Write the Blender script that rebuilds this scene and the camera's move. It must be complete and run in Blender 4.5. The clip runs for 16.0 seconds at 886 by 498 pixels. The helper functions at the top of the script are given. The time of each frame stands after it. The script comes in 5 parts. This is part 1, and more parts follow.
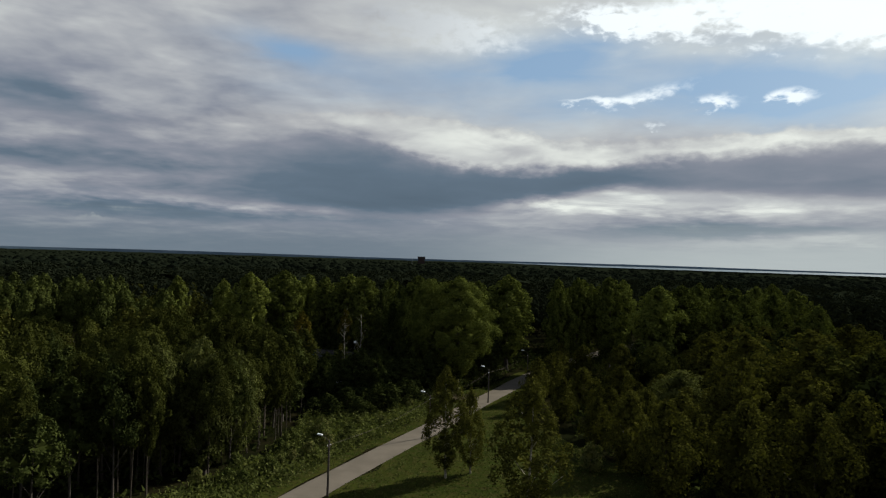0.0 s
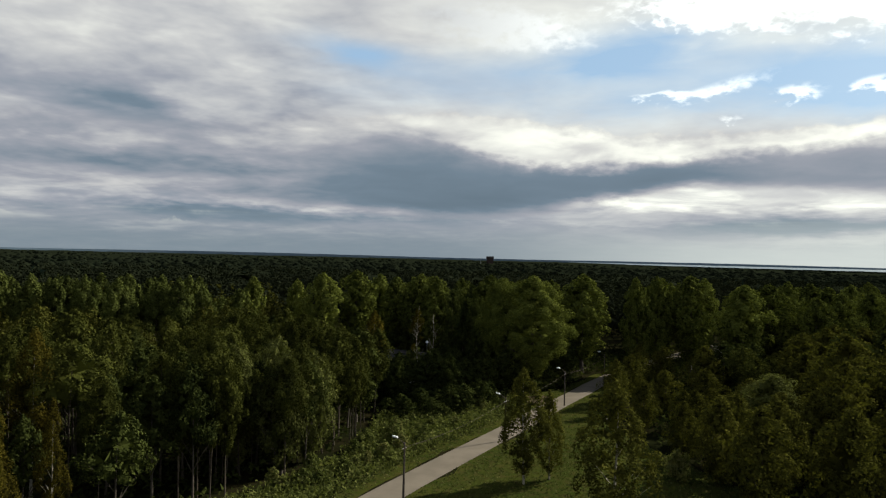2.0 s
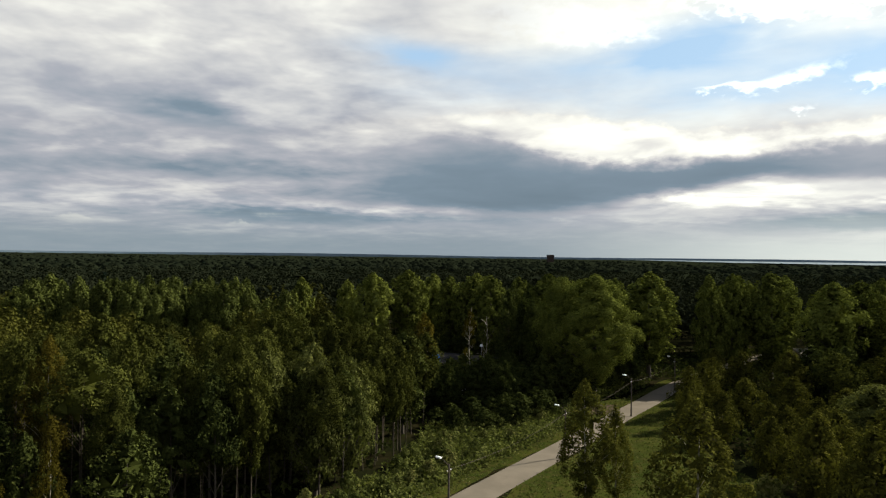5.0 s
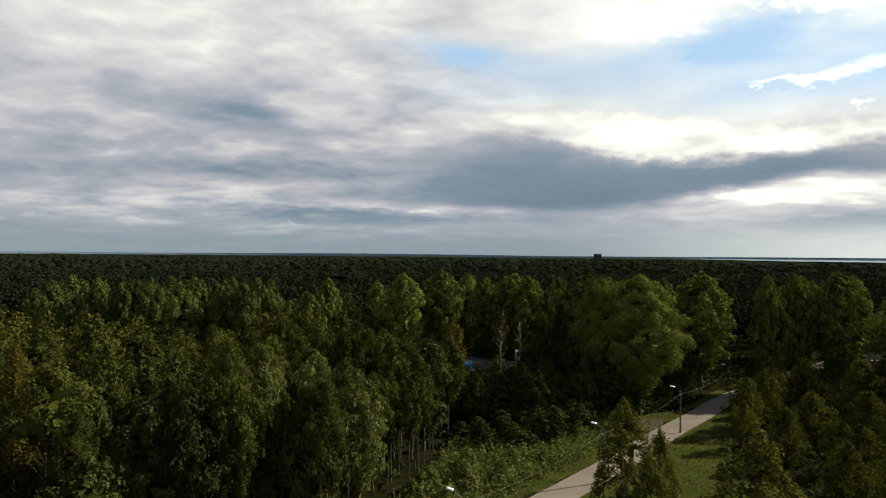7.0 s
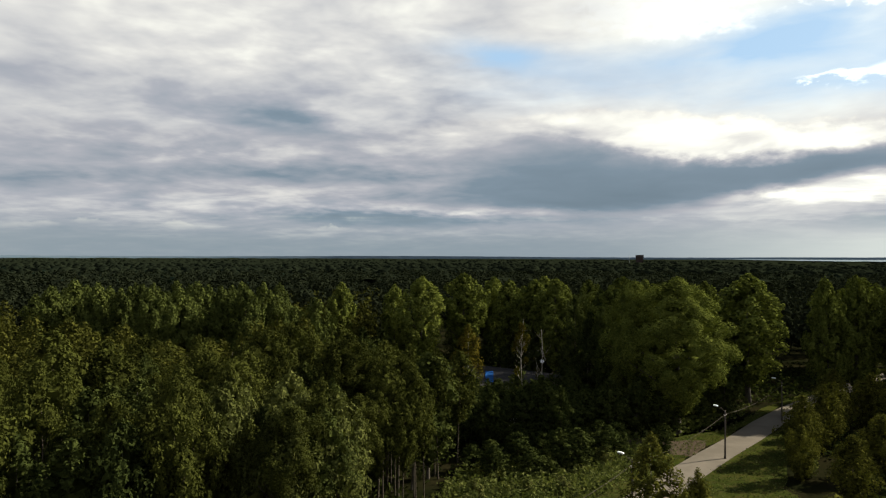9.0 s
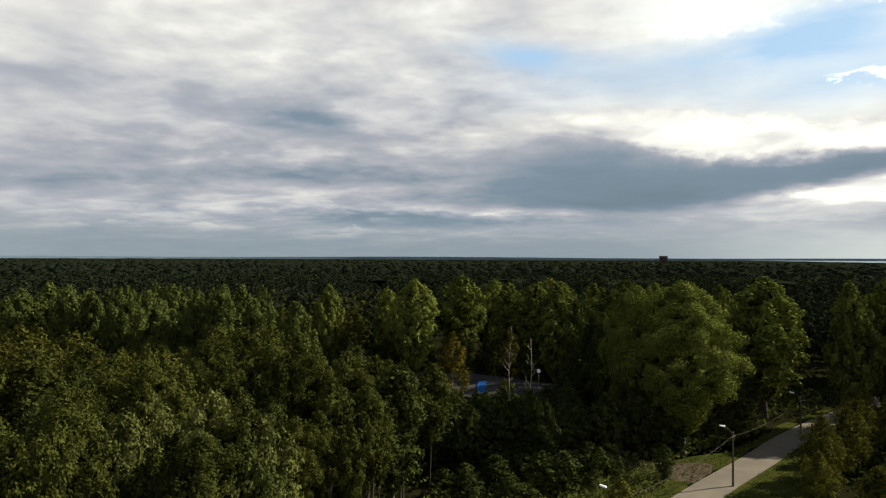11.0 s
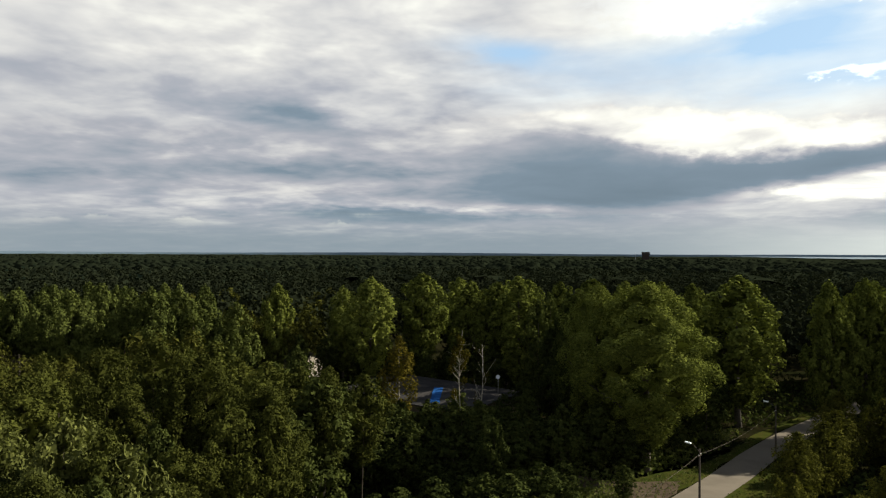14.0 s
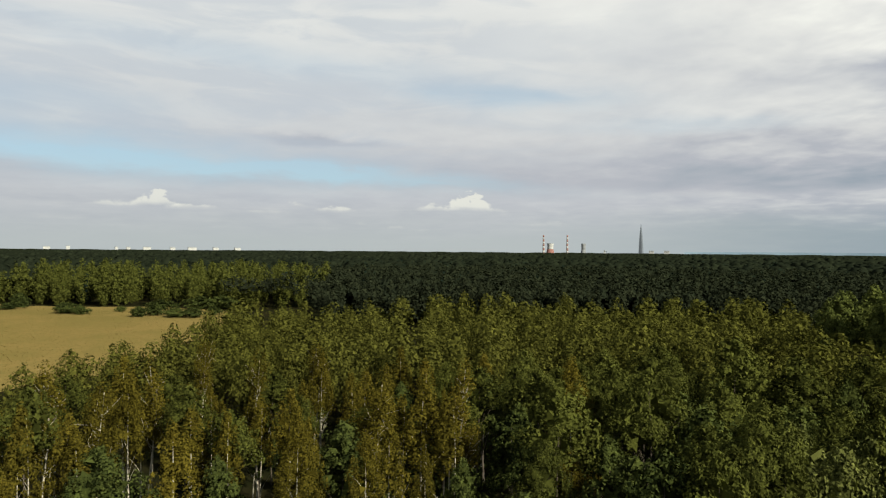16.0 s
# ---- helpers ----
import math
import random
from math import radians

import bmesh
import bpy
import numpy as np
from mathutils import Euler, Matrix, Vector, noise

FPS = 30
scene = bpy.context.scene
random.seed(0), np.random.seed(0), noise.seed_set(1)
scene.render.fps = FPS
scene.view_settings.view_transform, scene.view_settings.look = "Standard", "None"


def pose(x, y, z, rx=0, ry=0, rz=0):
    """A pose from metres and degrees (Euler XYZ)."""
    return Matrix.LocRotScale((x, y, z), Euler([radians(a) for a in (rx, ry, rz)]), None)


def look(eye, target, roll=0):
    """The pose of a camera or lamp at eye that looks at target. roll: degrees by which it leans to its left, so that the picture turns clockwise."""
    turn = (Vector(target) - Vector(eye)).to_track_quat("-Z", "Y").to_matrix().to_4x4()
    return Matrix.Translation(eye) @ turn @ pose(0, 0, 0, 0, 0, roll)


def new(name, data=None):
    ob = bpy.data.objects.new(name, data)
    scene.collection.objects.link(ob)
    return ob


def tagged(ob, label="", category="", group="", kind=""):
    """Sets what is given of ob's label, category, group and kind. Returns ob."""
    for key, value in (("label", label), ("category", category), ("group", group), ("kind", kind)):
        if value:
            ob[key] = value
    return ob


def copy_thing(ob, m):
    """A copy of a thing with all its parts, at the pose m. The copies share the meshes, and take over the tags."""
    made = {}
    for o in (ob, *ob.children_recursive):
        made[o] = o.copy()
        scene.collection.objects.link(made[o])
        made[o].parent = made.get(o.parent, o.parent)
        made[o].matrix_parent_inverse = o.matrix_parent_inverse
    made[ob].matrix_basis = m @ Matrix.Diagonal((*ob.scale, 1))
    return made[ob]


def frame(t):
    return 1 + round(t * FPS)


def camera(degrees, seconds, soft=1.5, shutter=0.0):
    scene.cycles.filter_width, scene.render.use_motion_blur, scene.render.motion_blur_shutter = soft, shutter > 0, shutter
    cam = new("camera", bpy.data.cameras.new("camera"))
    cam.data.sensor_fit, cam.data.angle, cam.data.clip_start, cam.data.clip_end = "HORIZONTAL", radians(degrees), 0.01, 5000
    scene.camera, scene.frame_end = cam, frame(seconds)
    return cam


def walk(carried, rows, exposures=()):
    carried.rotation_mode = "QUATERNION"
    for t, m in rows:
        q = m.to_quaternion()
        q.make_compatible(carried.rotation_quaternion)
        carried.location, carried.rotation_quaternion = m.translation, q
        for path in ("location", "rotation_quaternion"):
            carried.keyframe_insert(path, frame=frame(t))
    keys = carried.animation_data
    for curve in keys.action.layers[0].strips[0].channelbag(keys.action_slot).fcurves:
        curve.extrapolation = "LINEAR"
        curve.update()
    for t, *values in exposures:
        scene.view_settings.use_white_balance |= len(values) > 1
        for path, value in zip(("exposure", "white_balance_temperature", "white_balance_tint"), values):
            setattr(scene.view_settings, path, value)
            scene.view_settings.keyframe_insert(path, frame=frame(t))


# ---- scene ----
cam = camera(65.3, 16.0, soft=1.25)
PATH = [
    (0, (0.43, 4.94, 29.62), (3.48, 104.89, 31.08), 1.78),
    (0.1, (0.39, 5.01, 29.60), (0.98, 105.00, 30.99), 1.77),
    (0.2, (0.35, 5.09, 29.59), (-0.86, 105.07, 30.91), 1.76),
    (0.3, (0.31, 5.16, 29.58), (-2.04, 105.12, 30.83), 1.75),
    (0.4, (0.26, 5.23, 29.57), (-3.06, 105.17, 30.75), 1.75),
    (0.5, (0.22, 5.30, 29.55), (-3.53, 105.22, 30.67), 1.74),
    (1, (-0.13, 5.85, 29.48), (-5.39, 105.70, 30.48), 1.61),
    (1.5, (-0.46, 6.66, 29.42), (-6.45, 106.47, 30.47), 1.46),
    (2, (-0.50, 7.61, 29.38), (-7.29, 107.37, 30.56), 1.40),
    (2.5, (-0.33, 8.58, 29.33), (-8.20, 108.26, 30.49), 1.38),
    (3, (-0.21, 9.66, 29.31), (-9.32, 109.24, 30.24), 1.30),
    (3.5, (-0.24, 11.07, 29.25), (-10.66, 110.52, 30.01), 1.24),
    (4, (-0.27, 13.02, 29.22), (-12.22, 112.30, 29.99), 1.06),
    (6.5, (1.50, 25.65, 29.08), (-18.96, 123.54, 30.00), 0.60),
    (7, (1.77, 28.55, 29.10), (-20.16, 126.11, 29.91), 0.53),
    (7.5, (1.94, 31.63, 29.07), (-21.39, 128.86, 29.91), 0.39),
    (8, (2.23, 34.93, 29.06), (-22.52, 131.82, 29.94), 0.34),
    (8.5, (2.73, 38.32, 29.05), (-23.43, 134.83, 30.13), 0.22),
    (9, (3.51, 41.52, 29.06), (-24.02, 137.65, 30.14), 0.19),
    (11.5, (7.78, 55.57, 29.20), (-23.12, 150.67, 30.31), 0.24),
    (12, (8.33, 57.83, 29.25), (-22.44, 152.98, 30.13), 0.23),
    (12.5, (8.79, 59.79, 29.30), (-21.65, 155.04, 30.18), 0.19),
    (13, (9.24, 61.50, 29.32), (-20.76, 156.89, 30.20), 0.28),
    (13.5, (9.53, 62.87, 29.34), (-19.90, 158.43, 30.15), 0.30),
    (14, (9.60, 63.98, 29.45), (-19.05, 159.79, 30.03), 0.30),
    (14.2, (9.50, 64.23, 29.49), (-18.86, 160.12, 30.07), 0.27),
    (14.3, (9.45, 64.36, 29.52), (-18.69, 160.32, 30.10), 0.25),
    (14.4, (9.40, 64.49, 29.54), (-20.10, 160.03, 30.12), 0.24),
    (14.5, (9.35, 64.61, 29.56), (-26.56, 157.94, 30.14), 0.22),
    (14.6, (9.39, 64.66, 29.58), (-34.62, 154.45, 30.17), 0.27),
    (14.7, (9.42, 64.70, 29.60), (-41.84, 150.56, 30.20), 0.32),
    (14.8, (9.45, 64.74, 29.63), (-48.67, 146.12, 30.23), 0.36),
    (15, (9.51, 64.83, 29.67), (-60.37, 136.36, 30.30), 0.46),
    (15.2, (9.65, 64.89, 29.75), (-69.87, 125.52, 30.25), 0.54),
    (15.5, (9.86, 64.99, 29.87), (-80.58, 107.66, 30.19), 0.66),
    (16, (10.24, 64.96, 30.04), (-89.07, 76.68, 30.09), 0.47),
]
walk(cam, [(t, look(eye, target, roll)) for t, eye, target, roll in PATH],
     exposures=[(0, 0.64, 6000, 5), (1.0, 0.98, 6200, 5), (2.0, 1.10, 6300, 4), (3.5, 1.28, 6400, 4), (6.0, 1.38, 6500, 4), (14.3, 1.42, 6500, 4), (15.2, 1.48, 6500, 3), (16.0, 1.48, 6500, 2)])

# ---- sky, sun ----
SUN_AZ, SUN_EL = 54.0, 31.0      # compass from +y towards +x, and height, in degrees


class Graph:
    """Short notation for shader nodes."""

    def __init__(self, tree):
        self.tree = tree

    def node(self, kind, **props):
        n = self.tree.nodes.new(kind)
        for k, v in props.items():
            setattr(n, k, v)
        return n

    def put(self, socket, v):
        if isinstance(v, bpy.types.NodeSocket):
            self.tree.links.new(v, socket)
        else:
            socket.default_value = v

    def m(self, op, a, b=0.0, c=0.0, clamp=False):
        n = self.node("ShaderNodeMath", operation=op, use_clamp=clamp)
        for s, v in zip(n.inputs, (a, b, c)):
            self.put(s, v)
        return n.outputs[0]

    def noise(self, vec, scale, detail=6.0, rough=0.55, dist=0.0):
        n = self.node("ShaderNodeTexNoise")
        self.put(n.inputs["Vector"], vec)
        for k, v in (("Scale", scale), ("Detail", detail), ("Roughness", rough), ("Distortion", dist)):
            n.inputs[k].default_value = v
        return n.outputs["Fac"]

    def comb(self, x, y, z=0.0):
        n = self.node("ShaderNodeCombineXYZ")
        for s, v in zip(n.inputs, (x, y, z)):
            self.put(s, v)
        return n.outputs[0]

    def mix(self, f, a, b, blend="MIX"):
        n = self.node("ShaderNodeMix", data_type="RGBA", blend_type=blend, clamp_factor=True)
        for s, v in ((n.inputs[0], f), (n.inputs[6], a), (n.inputs[7], b)):
            self.put(s, (*v, 1) if isinstance(v, tuple) and len(v) == 3 else v)
        return n.outputs[2]

    def step(self, x, lo, hi, a=0.0, b=1.0):
        n = self.node("ShaderNodeMapRange", interpolation_type="SMOOTHSTEP")
        for s, v in zip(n.inputs, (x, lo, hi, a, b)):
            self.put(s, v)
        return n.outputs[0]


def build_sky():
    world = bpy.data.worlds.new("sky")
    scene.world = world
    world.use_nodes = True
    g = Graph(world.node_tree)
    world.node_tree.nodes.clear()
    co = g.node("ShaderNodeTexCoord").outputs["Generated"]
    sep = g.node("ShaderNodeSeparateXYZ")
    g.put(sep.inputs[0], co)
    x, y, z = sep.outputs
    el = g.m("MULTIPLY", g.m("ARCSINE", z), 57.2958)
    az = g.m("MULTIPLY", g.m("ARCTAN2", x, y), 57.2958)

    def field(sa, se, seed, detail, rough=0.5, dist=0.0):
        """Cloud noise about zero, drawn out along the horizon."""
        n = g.noise(g.comb(g.m("MULTIPLY", az, sa), g.m("MULTIPLY", el, se), seed), 1.0, detail, rough, dist)
        return g.m("SUBTRACT", n, 0.5)

    streak = field(0.045, 0.36, 3.0, 3.0, 0.45, 0.3)
    lump = field(0.15, 0.50, 11.0, 5.0, 0.5, 0.5)
    bump = field(0.30, 0.62, 9.0, 5.0, 0.55, 0.3)
    wisp = field(0.10, 0.45, 17.0, 6.0, 0.58, 0.9)
    slow = field(0.045, 0.12, 29.0, 2.0)
    knob = field(0.85, 1.5, 33.0, 3.0, 0.55, 0.3)
    # broken cloud on a level layer: flakes that shrink and flatten towards the horizon
    lift = g.m("ADD", g.m("MAXIMUM", z, 0.0), 0.12)
    deck = g.comb(g.m("DIVIDE", x, lift), g.m("DIVIDE", y, lift), 4.0)
    flake = g.m("SUBTRACT", g.noise(deck, 2.3, 4.0, 0.5, 0.3), 0.5)
    ripple = g.m("SUBTRACT", g.noise(deck, 6.5, 3.0, 0.5, 0.2), 0.5)

    def total(*parts):
        s = parts[0]
        for p in parts[1:]:
            s = g.m("ADD", s, p)
        return s

    def times(*parts):
        s = parts[0]
        for p in parts[1:]:
            s = g.m("MULTIPLY", s, p)
        return s

    soft_el = total(el, times(streak, 1.2), times(lump, 1.4), times(ripple, 0.6))
    soft_az = total(az, times(slow, 8.0), times(lump, 6.0))
    edge_el = total(el, times(bump, 1.5), times(lump, 1.0), times(knob, 1.0))
    edge_az = total(az, times(bump, 4.0), times(lump, 3.0), times(knob, 1.6))

    def blob(a0, e0, sa, se, amp, slope=0.0, crisp=False):
        da = g.m("SUBTRACT", edge_az if crisp else soft_az, a0)
        de = g.m("SUBTRACT", g.m("SUBTRACT", edge_el if crisp else soft_el, e0), g.m("MULTIPLY", da, slope))
        u, v = g.m("DIVIDE", da, sa), g.m("DIVIDE", de, se)
        q = g.m("ADD", g.m("MULTIPLY", u, u), g.m("MULTIPLY", v, v))
        return g.m("MULTIPLY", g.m("POWER", 2.718, g.m("MULTIPLY", q, -1.0)), amp)

    def heap(a0, base, w, h, amp):
        """A small cumulus: flat below, heaped above."""
        da = g.m("DIVIDE", g.m("SUBTRACT", az, a0), w)
        top = g.m("MULTIPLY", g.m("POWER", 2.718, g.m("MULTIPLY", g.m("MULTIPLY", da, da), -1.0)), h)
        top = g.m("MULTIPLY", top, total(0.9, times(bump, 2.0), times(knob, 2.4)))
        over = g.m("SUBTRACT", g.m("ADD", top, base), el)
        body = g.m("MULTIPLY", g.step(over, 0.02, 0.34), g.step(total(el, times(bump, 0.7)), base - 0.2, base + 0.3))
        return g.m("MULTIPLY", body, amp)

    def outline(pts, scale=20.0):
        """A height that changes with the compass direction, from a few turning points."""
        n = g.node("ShaderNodeValToRGB")
        ramp = n.color_ramp
        while len(ramp.elements) < len(pts):
            ramp.elements.new(0.5)
        for e, (a, v) in zip(ramp.elements, pts):
            e.position = (a + 60.0) / 120.0
            e.color = (v / scale, v / scale, v / scale, 1)
        g.put(n.inputs[0], g.m("DIVIDE", g.m("ADD", az, 60.0), 120.0))
        return g.m("MULTIPLY", n.outputs[0], scale)

    # the long dark cloud, ragged and soft to one side and heaped towards the sun
    upper = outline([(-34, 8.6), (-16, 9.4), (-8, 10.2), (-2.5, 8.7), (4, 7.4), (11, 7.5), (17, 8.0), (28, 9.0), (45, 8.6)])
    lower = outline([(-34, 5.0), (-14, 4.3), (-5, 3.7), (4.5, 4.1), (9, 5.0), (16, 6.3), (24, 6.0), (36, 5.4), (45, 5.0)])
    sharp = g.step(az, -18.0, 4.0, 2.2, 0.7)
    top_el = g.mix(g.step(az, -12.0, 2.0), soft_el, edge_el)
    mass = times(g.step(g.m("SUBTRACT", upper, top_el), g.m("MULTIPLY", sharp, -1.0), sharp), g.step(g.m("SUBTRACT", soft_el, lower), -0.7, 0.9),
                 g.step(soft_az, -24.0, -2.0, 0.10, 1.0), g.step(az, 13.0, 24.0, 1.0, 0.55))
    # its sunlit heads
    crest = outline([(-20, 9.8), (-9, 11.4), (-3, 11.6), (1.5, 11.2), (7, 10.6), (11, 9.7), (20, 9.7), (28, 10.4), (45, 9.6)])
    rim = times(g.step(g.m("SUBTRACT", crest, edge_el), -0.5, 0.9), g.step(g.m("SUBTRACT", edge_el, upper), -0.5, 0.8), g.step(az, -20.0, 10.0, 0.05, 1.0), g.step(lump, -0.16, 0.12, 0.55, 1.0))
    cream = times(total(blob(13, 4.9, 8, 0.9, 0.9, 0.04), blob(24, 4.5, 8, 0.8, 0.8), blob(8, 3.0, 7, 0.45, 0.7), blob(30, 2.0, 10, 0.4, 0.5), blob(-10, 3.9, 7, 0.35, 0.22)), g.step(wisp, -0.12, 0.14, 0.35, 1.0))
    bands = total(blob(-21, 3.1, 9, 0.6, 0.40), blob(-29, 10.6, 5.0, 1.1, 0.34, -0.06), blob(22, 2.7, 9, 0.55, 0.42), blob(-38, 7.6, 10, 0.9, 0.12, -0.03), blob(-27, 6.4, 9, 0.7, 0.14),
                  blob(-3, 3.0, 9, 0.5, 0.22), blob(-46, 5.2, 9, 0.8, 0.14), blob(-58, 6.0, 10, 1.0, 0.10), blob(-93, 8.7, 5, 0.4, 0.10, -0.03), blob(-52, 12.6, 8, 0.8, 0.08))
    calm = times(g.step(az, -78.0, -28.0, 0.14, 1.0), g.step(az, -20.0, 2.0, 1.0, 0.45))
    depth = g.m("DIVIDE", g.m("SUBTRACT", upper, el), g.m("SUBTRACT", upper, lower), clamp=True)
    texture = total(times(streak, 0.20), times(lump, 0.30), times(flake, 0.62), times(ripple, 0.24))
    tone = total(0.565, times(texture, calm, g.m("SUBTRACT", 1.0, times(mass, 0.6))), times(g.m("SUBTRACT", g.m("MINIMUM", el, 20.0), 9.0), 0.010), times(g.step(el, 20.0, 50.0), -0.12),
                 times(mass, total(times(lump, 0.22), times(depth, -0.26), -0.26)), times(bands, -0.9), times(cream, 0.60), times(rim, 0.28),
                 times(g.step(az, -18.0, 10.0), g.step(el, 8.0, 11.0), 0.13))
    ca, sa = math.cos(radians(SUN_EL)), math.sin(radians(SUN_EL))
    dot = g.node("ShaderNodeVectorMath", operation="DOT_PRODUCT")
    g.put(dot.inputs[0], co)
    dot.inputs[1].default_value = (math.sin(radians(SUN_AZ)) * ca, math.cos(radians(SUN_AZ)) * ca, sa)
    near_sun = g.m("POWER", g.m("MAXIMUM", dot.outputs["Value"], 0.0), 5.0)
    tone = total(tone, times(near_sun, 0.16))
    # blue openings and thin veils
    gap = total(times(g.step(el, 21.0, 48.0), 0.8), blob(-11.5, 16.4, 4.5, 1.0, 0.75, -0.08), blob(-4, 15.2, 9, 1.3, 0.45), blob(-4, 13.4, 9, 1.2, 0.35), blob(10.5, 16.2, 7, 2.0, 1.2, 0.05), blob(31, 12.6, 7, 2.6, 1.0), blob(23, 14.2, 9, 2.2, 0.75), blob(12, 12.4, 8, 1.4, 0.7),
                blob(-112, 7.0, 20, 1.6, 0.95, -0.04), blob(-78, 12.4, 9, 0.8, 0.7, -0.05), blob(-92, 6.0, 13, 0.6, 0.85, -0.05), blob(-100, 15, 20, 1.2, 0.35, -0.06), blob(-64, 9.8, 8, 0.7, 0.3, -0.03), blob(-118, 10.5, 12, 1.6, 0.35))
    head = total(blob(31, 18.2, 13, 2.2, 1.1, -0.08, True), blob(19.1, 11.1, 1.8, 0.5, 0.6, 0, True), blob(15, 19.2, 5, 1.2, 0.9, -0.1, True), blob(0, 18.8, 8, 2.0, 0.8, -0.1, True), blob(19, 13.6, 5.0, 0.8, 0.52, 0.24, True), blob(23.0, 12.5, 2.0, 0.7, 1.0, 0, True), blob(28.3, 12.8, 1.8, 0.6, 0.95, 0, True), blob(13, 13.0, 3.0, 0.35, 0.5, 0.02, True))
    head = g.step(times(head, total(1.0, times(knob, 1.8), times(flake, 2.0), times(bump, 1.2))), 0.25, 0.75)
    mask = total(0.96, times(gap, -0.95), times(wisp, 0.6, gap), times(flake, 0.9, gap), times(mass, 0.8), times(rim, 0.9))
    mask = g.m("MINIMUM", g.m("MAXIMUM", mask, 0.0), 1.0)
    n = g.node("ShaderNodeValToRGB")
    for k, (p, c) in enumerate(((0.0, (0.165, 0.215, 0.27)), (0.24, (0.215, 0.272, 0.342)), (0.48, (0.438, 0.436, 0.492)), (0.68, (0.765, 0.730, 0.722)), (1.0, (1.45, 1.40, 1.24)))):
        e = n.color_ramp.elements[k] if k < 1 else n.color_ramp.elements[-1] if k == 4 else n.color_ramp.elements.new(p)
        e.position, e.color = p, (*c, 1)
    g.put(n.inputs[0], tone)
    cloud = n.outputs[0]
    sky = g.node("ShaderNodeTexSky", sky_type="NISHITA", sun_disc=False, sun_elevation=radians(SUN_EL), sun_rotation=radians(SUN_AZ), air_density=1.0, dust_density=1.5)
    blue = g.mix(1.0, sky.outputs[0], (0.105, 0.115, 0.120), "MULTIPLY")
    thin = g.mix(g.step(el, 20.0, 45.0, 0.72, 0.1), blue, g.mix(g.step(az, -60.0, -10.0), (0.42, 0.53, 0.65), (0.50, 0.69, 0.95)))
    col = g.mix(mask, thin, cloud)
    col = g.mix(g.m("MULTIPLY", head, g.step(az, -10.0, 14.0, 0.45, 0.85)), col, g.mix(g.step(az, -8.0, 16.0), (0.84, 0.83, 0.84), (1.75, 1.74, 1.70)))
    # a thin bluish veil away from the sun
    col = g.mix(times(g.step(az, -92.0, -56.0, 0.5, 0.0), g.step(el, 5.0, 10.0), g.step(total(wisp, times(streak, 0.8)), -0.14, 0.12, 1.0, 0.25)), col, (0.44, 0.48, 0.57))
    # grey-blue air low over the land
    haze = g.step(total(el, times(streak, 2.6)), 0.4, 4.2, 0.88, 0.0)
    low = g.mix(g.step(az, -80.0, -42.0), (0.44, 0.46, 0.475), (0.262, 0.312, 0.362))
    col = g.mix(haze, col, g.mix(g.step(az, -6.0, 26.0), low, (0.80, 0.82, 0.78)))
    puffs = total(heap(-81.2, 3.3, 1.7, 1.35, 0.95), heap(-83.6, 3.3, 1.7, 0.55, 0.7), heap(-105.8, 3.3, 1.4, 1.05, 0.85), heap(-103.2, 3.1, 1.8, 0.6, 0.7), heap(-92.2, 3.1, 1.5, 0.55, 0.8), heap(-95.4, 3.4, 1.0, 0.55, 0.7), heap(-109, 3.2, 1.6, 0.4, 0.6), heap(-87.2, 1.75, 0.9, 0.35, 0.7),
                  heap(-46.3, 2.25, 1.5, 0.5, 0.55), heap(-43.2, 2.45, 1.2, 0.6, 0.6), heap(-37.6, 2.35, 1.9, 0.5, 0.6), heap(-25, 2.2, 1.6, 0.5, 0.6), heap(-11.3, 1.8, 0.9, 0.35, 0.6), heap(-63, 2.3, 1.2, 0.4, 0.5), heap(-98.5, 2.9, 2.6, 0.25, 0.4), heap(-74, 2.2, 1.6, 0.3, 0.35))
    col = g.mix(g.m("MULTIPLY", g.m("MINIMUM", puffs, 1.0), g.step(total(el, times(bump, 2.0)), 2.0, 4.2, 0.62, 0.95)), col, g.mix(g.step(az, -60.0, -5.0), (0.74, 0.71, 0.67), (0.80, 0.80, 0.74)))
    bg = g.node("ShaderNodeBackground")
    g.put(bg.inputs[0], col)
    bg.inputs[1].default_value = 0.4
    out = g.node("ShaderNodeOutputWorld")
    g.put(out.inputs[0], bg.outputs[0])


build_sky()
sun = new("sun", bpy.data.lights.new("sun", "SUN"))
sun.data.energy, sun.data.angle, sun.data.color = 4.9, radians(0.6), (1.0, 0.92, 0.78)
_d = Vector((math.sin(radians(SUN_AZ)) * math.cos(radians(SUN_EL)), math.cos(radians(SUN_AZ)) * math.cos(radians(SUN_EL)), math.sin(radians(SUN_EL))))
sun.matrix_world = look(tuple(_d * 100), (0, 0, 0))

# ---- materials ----


def material(name):
    mat = bpy.data.materials.new(name)
    mat.use_nodes = True
    mat.node_tree.nodes.clear()
    g = Graph(mat.node_tree)
    out = g.node("ShaderNodeOutputMaterial")
    return mat, g, out


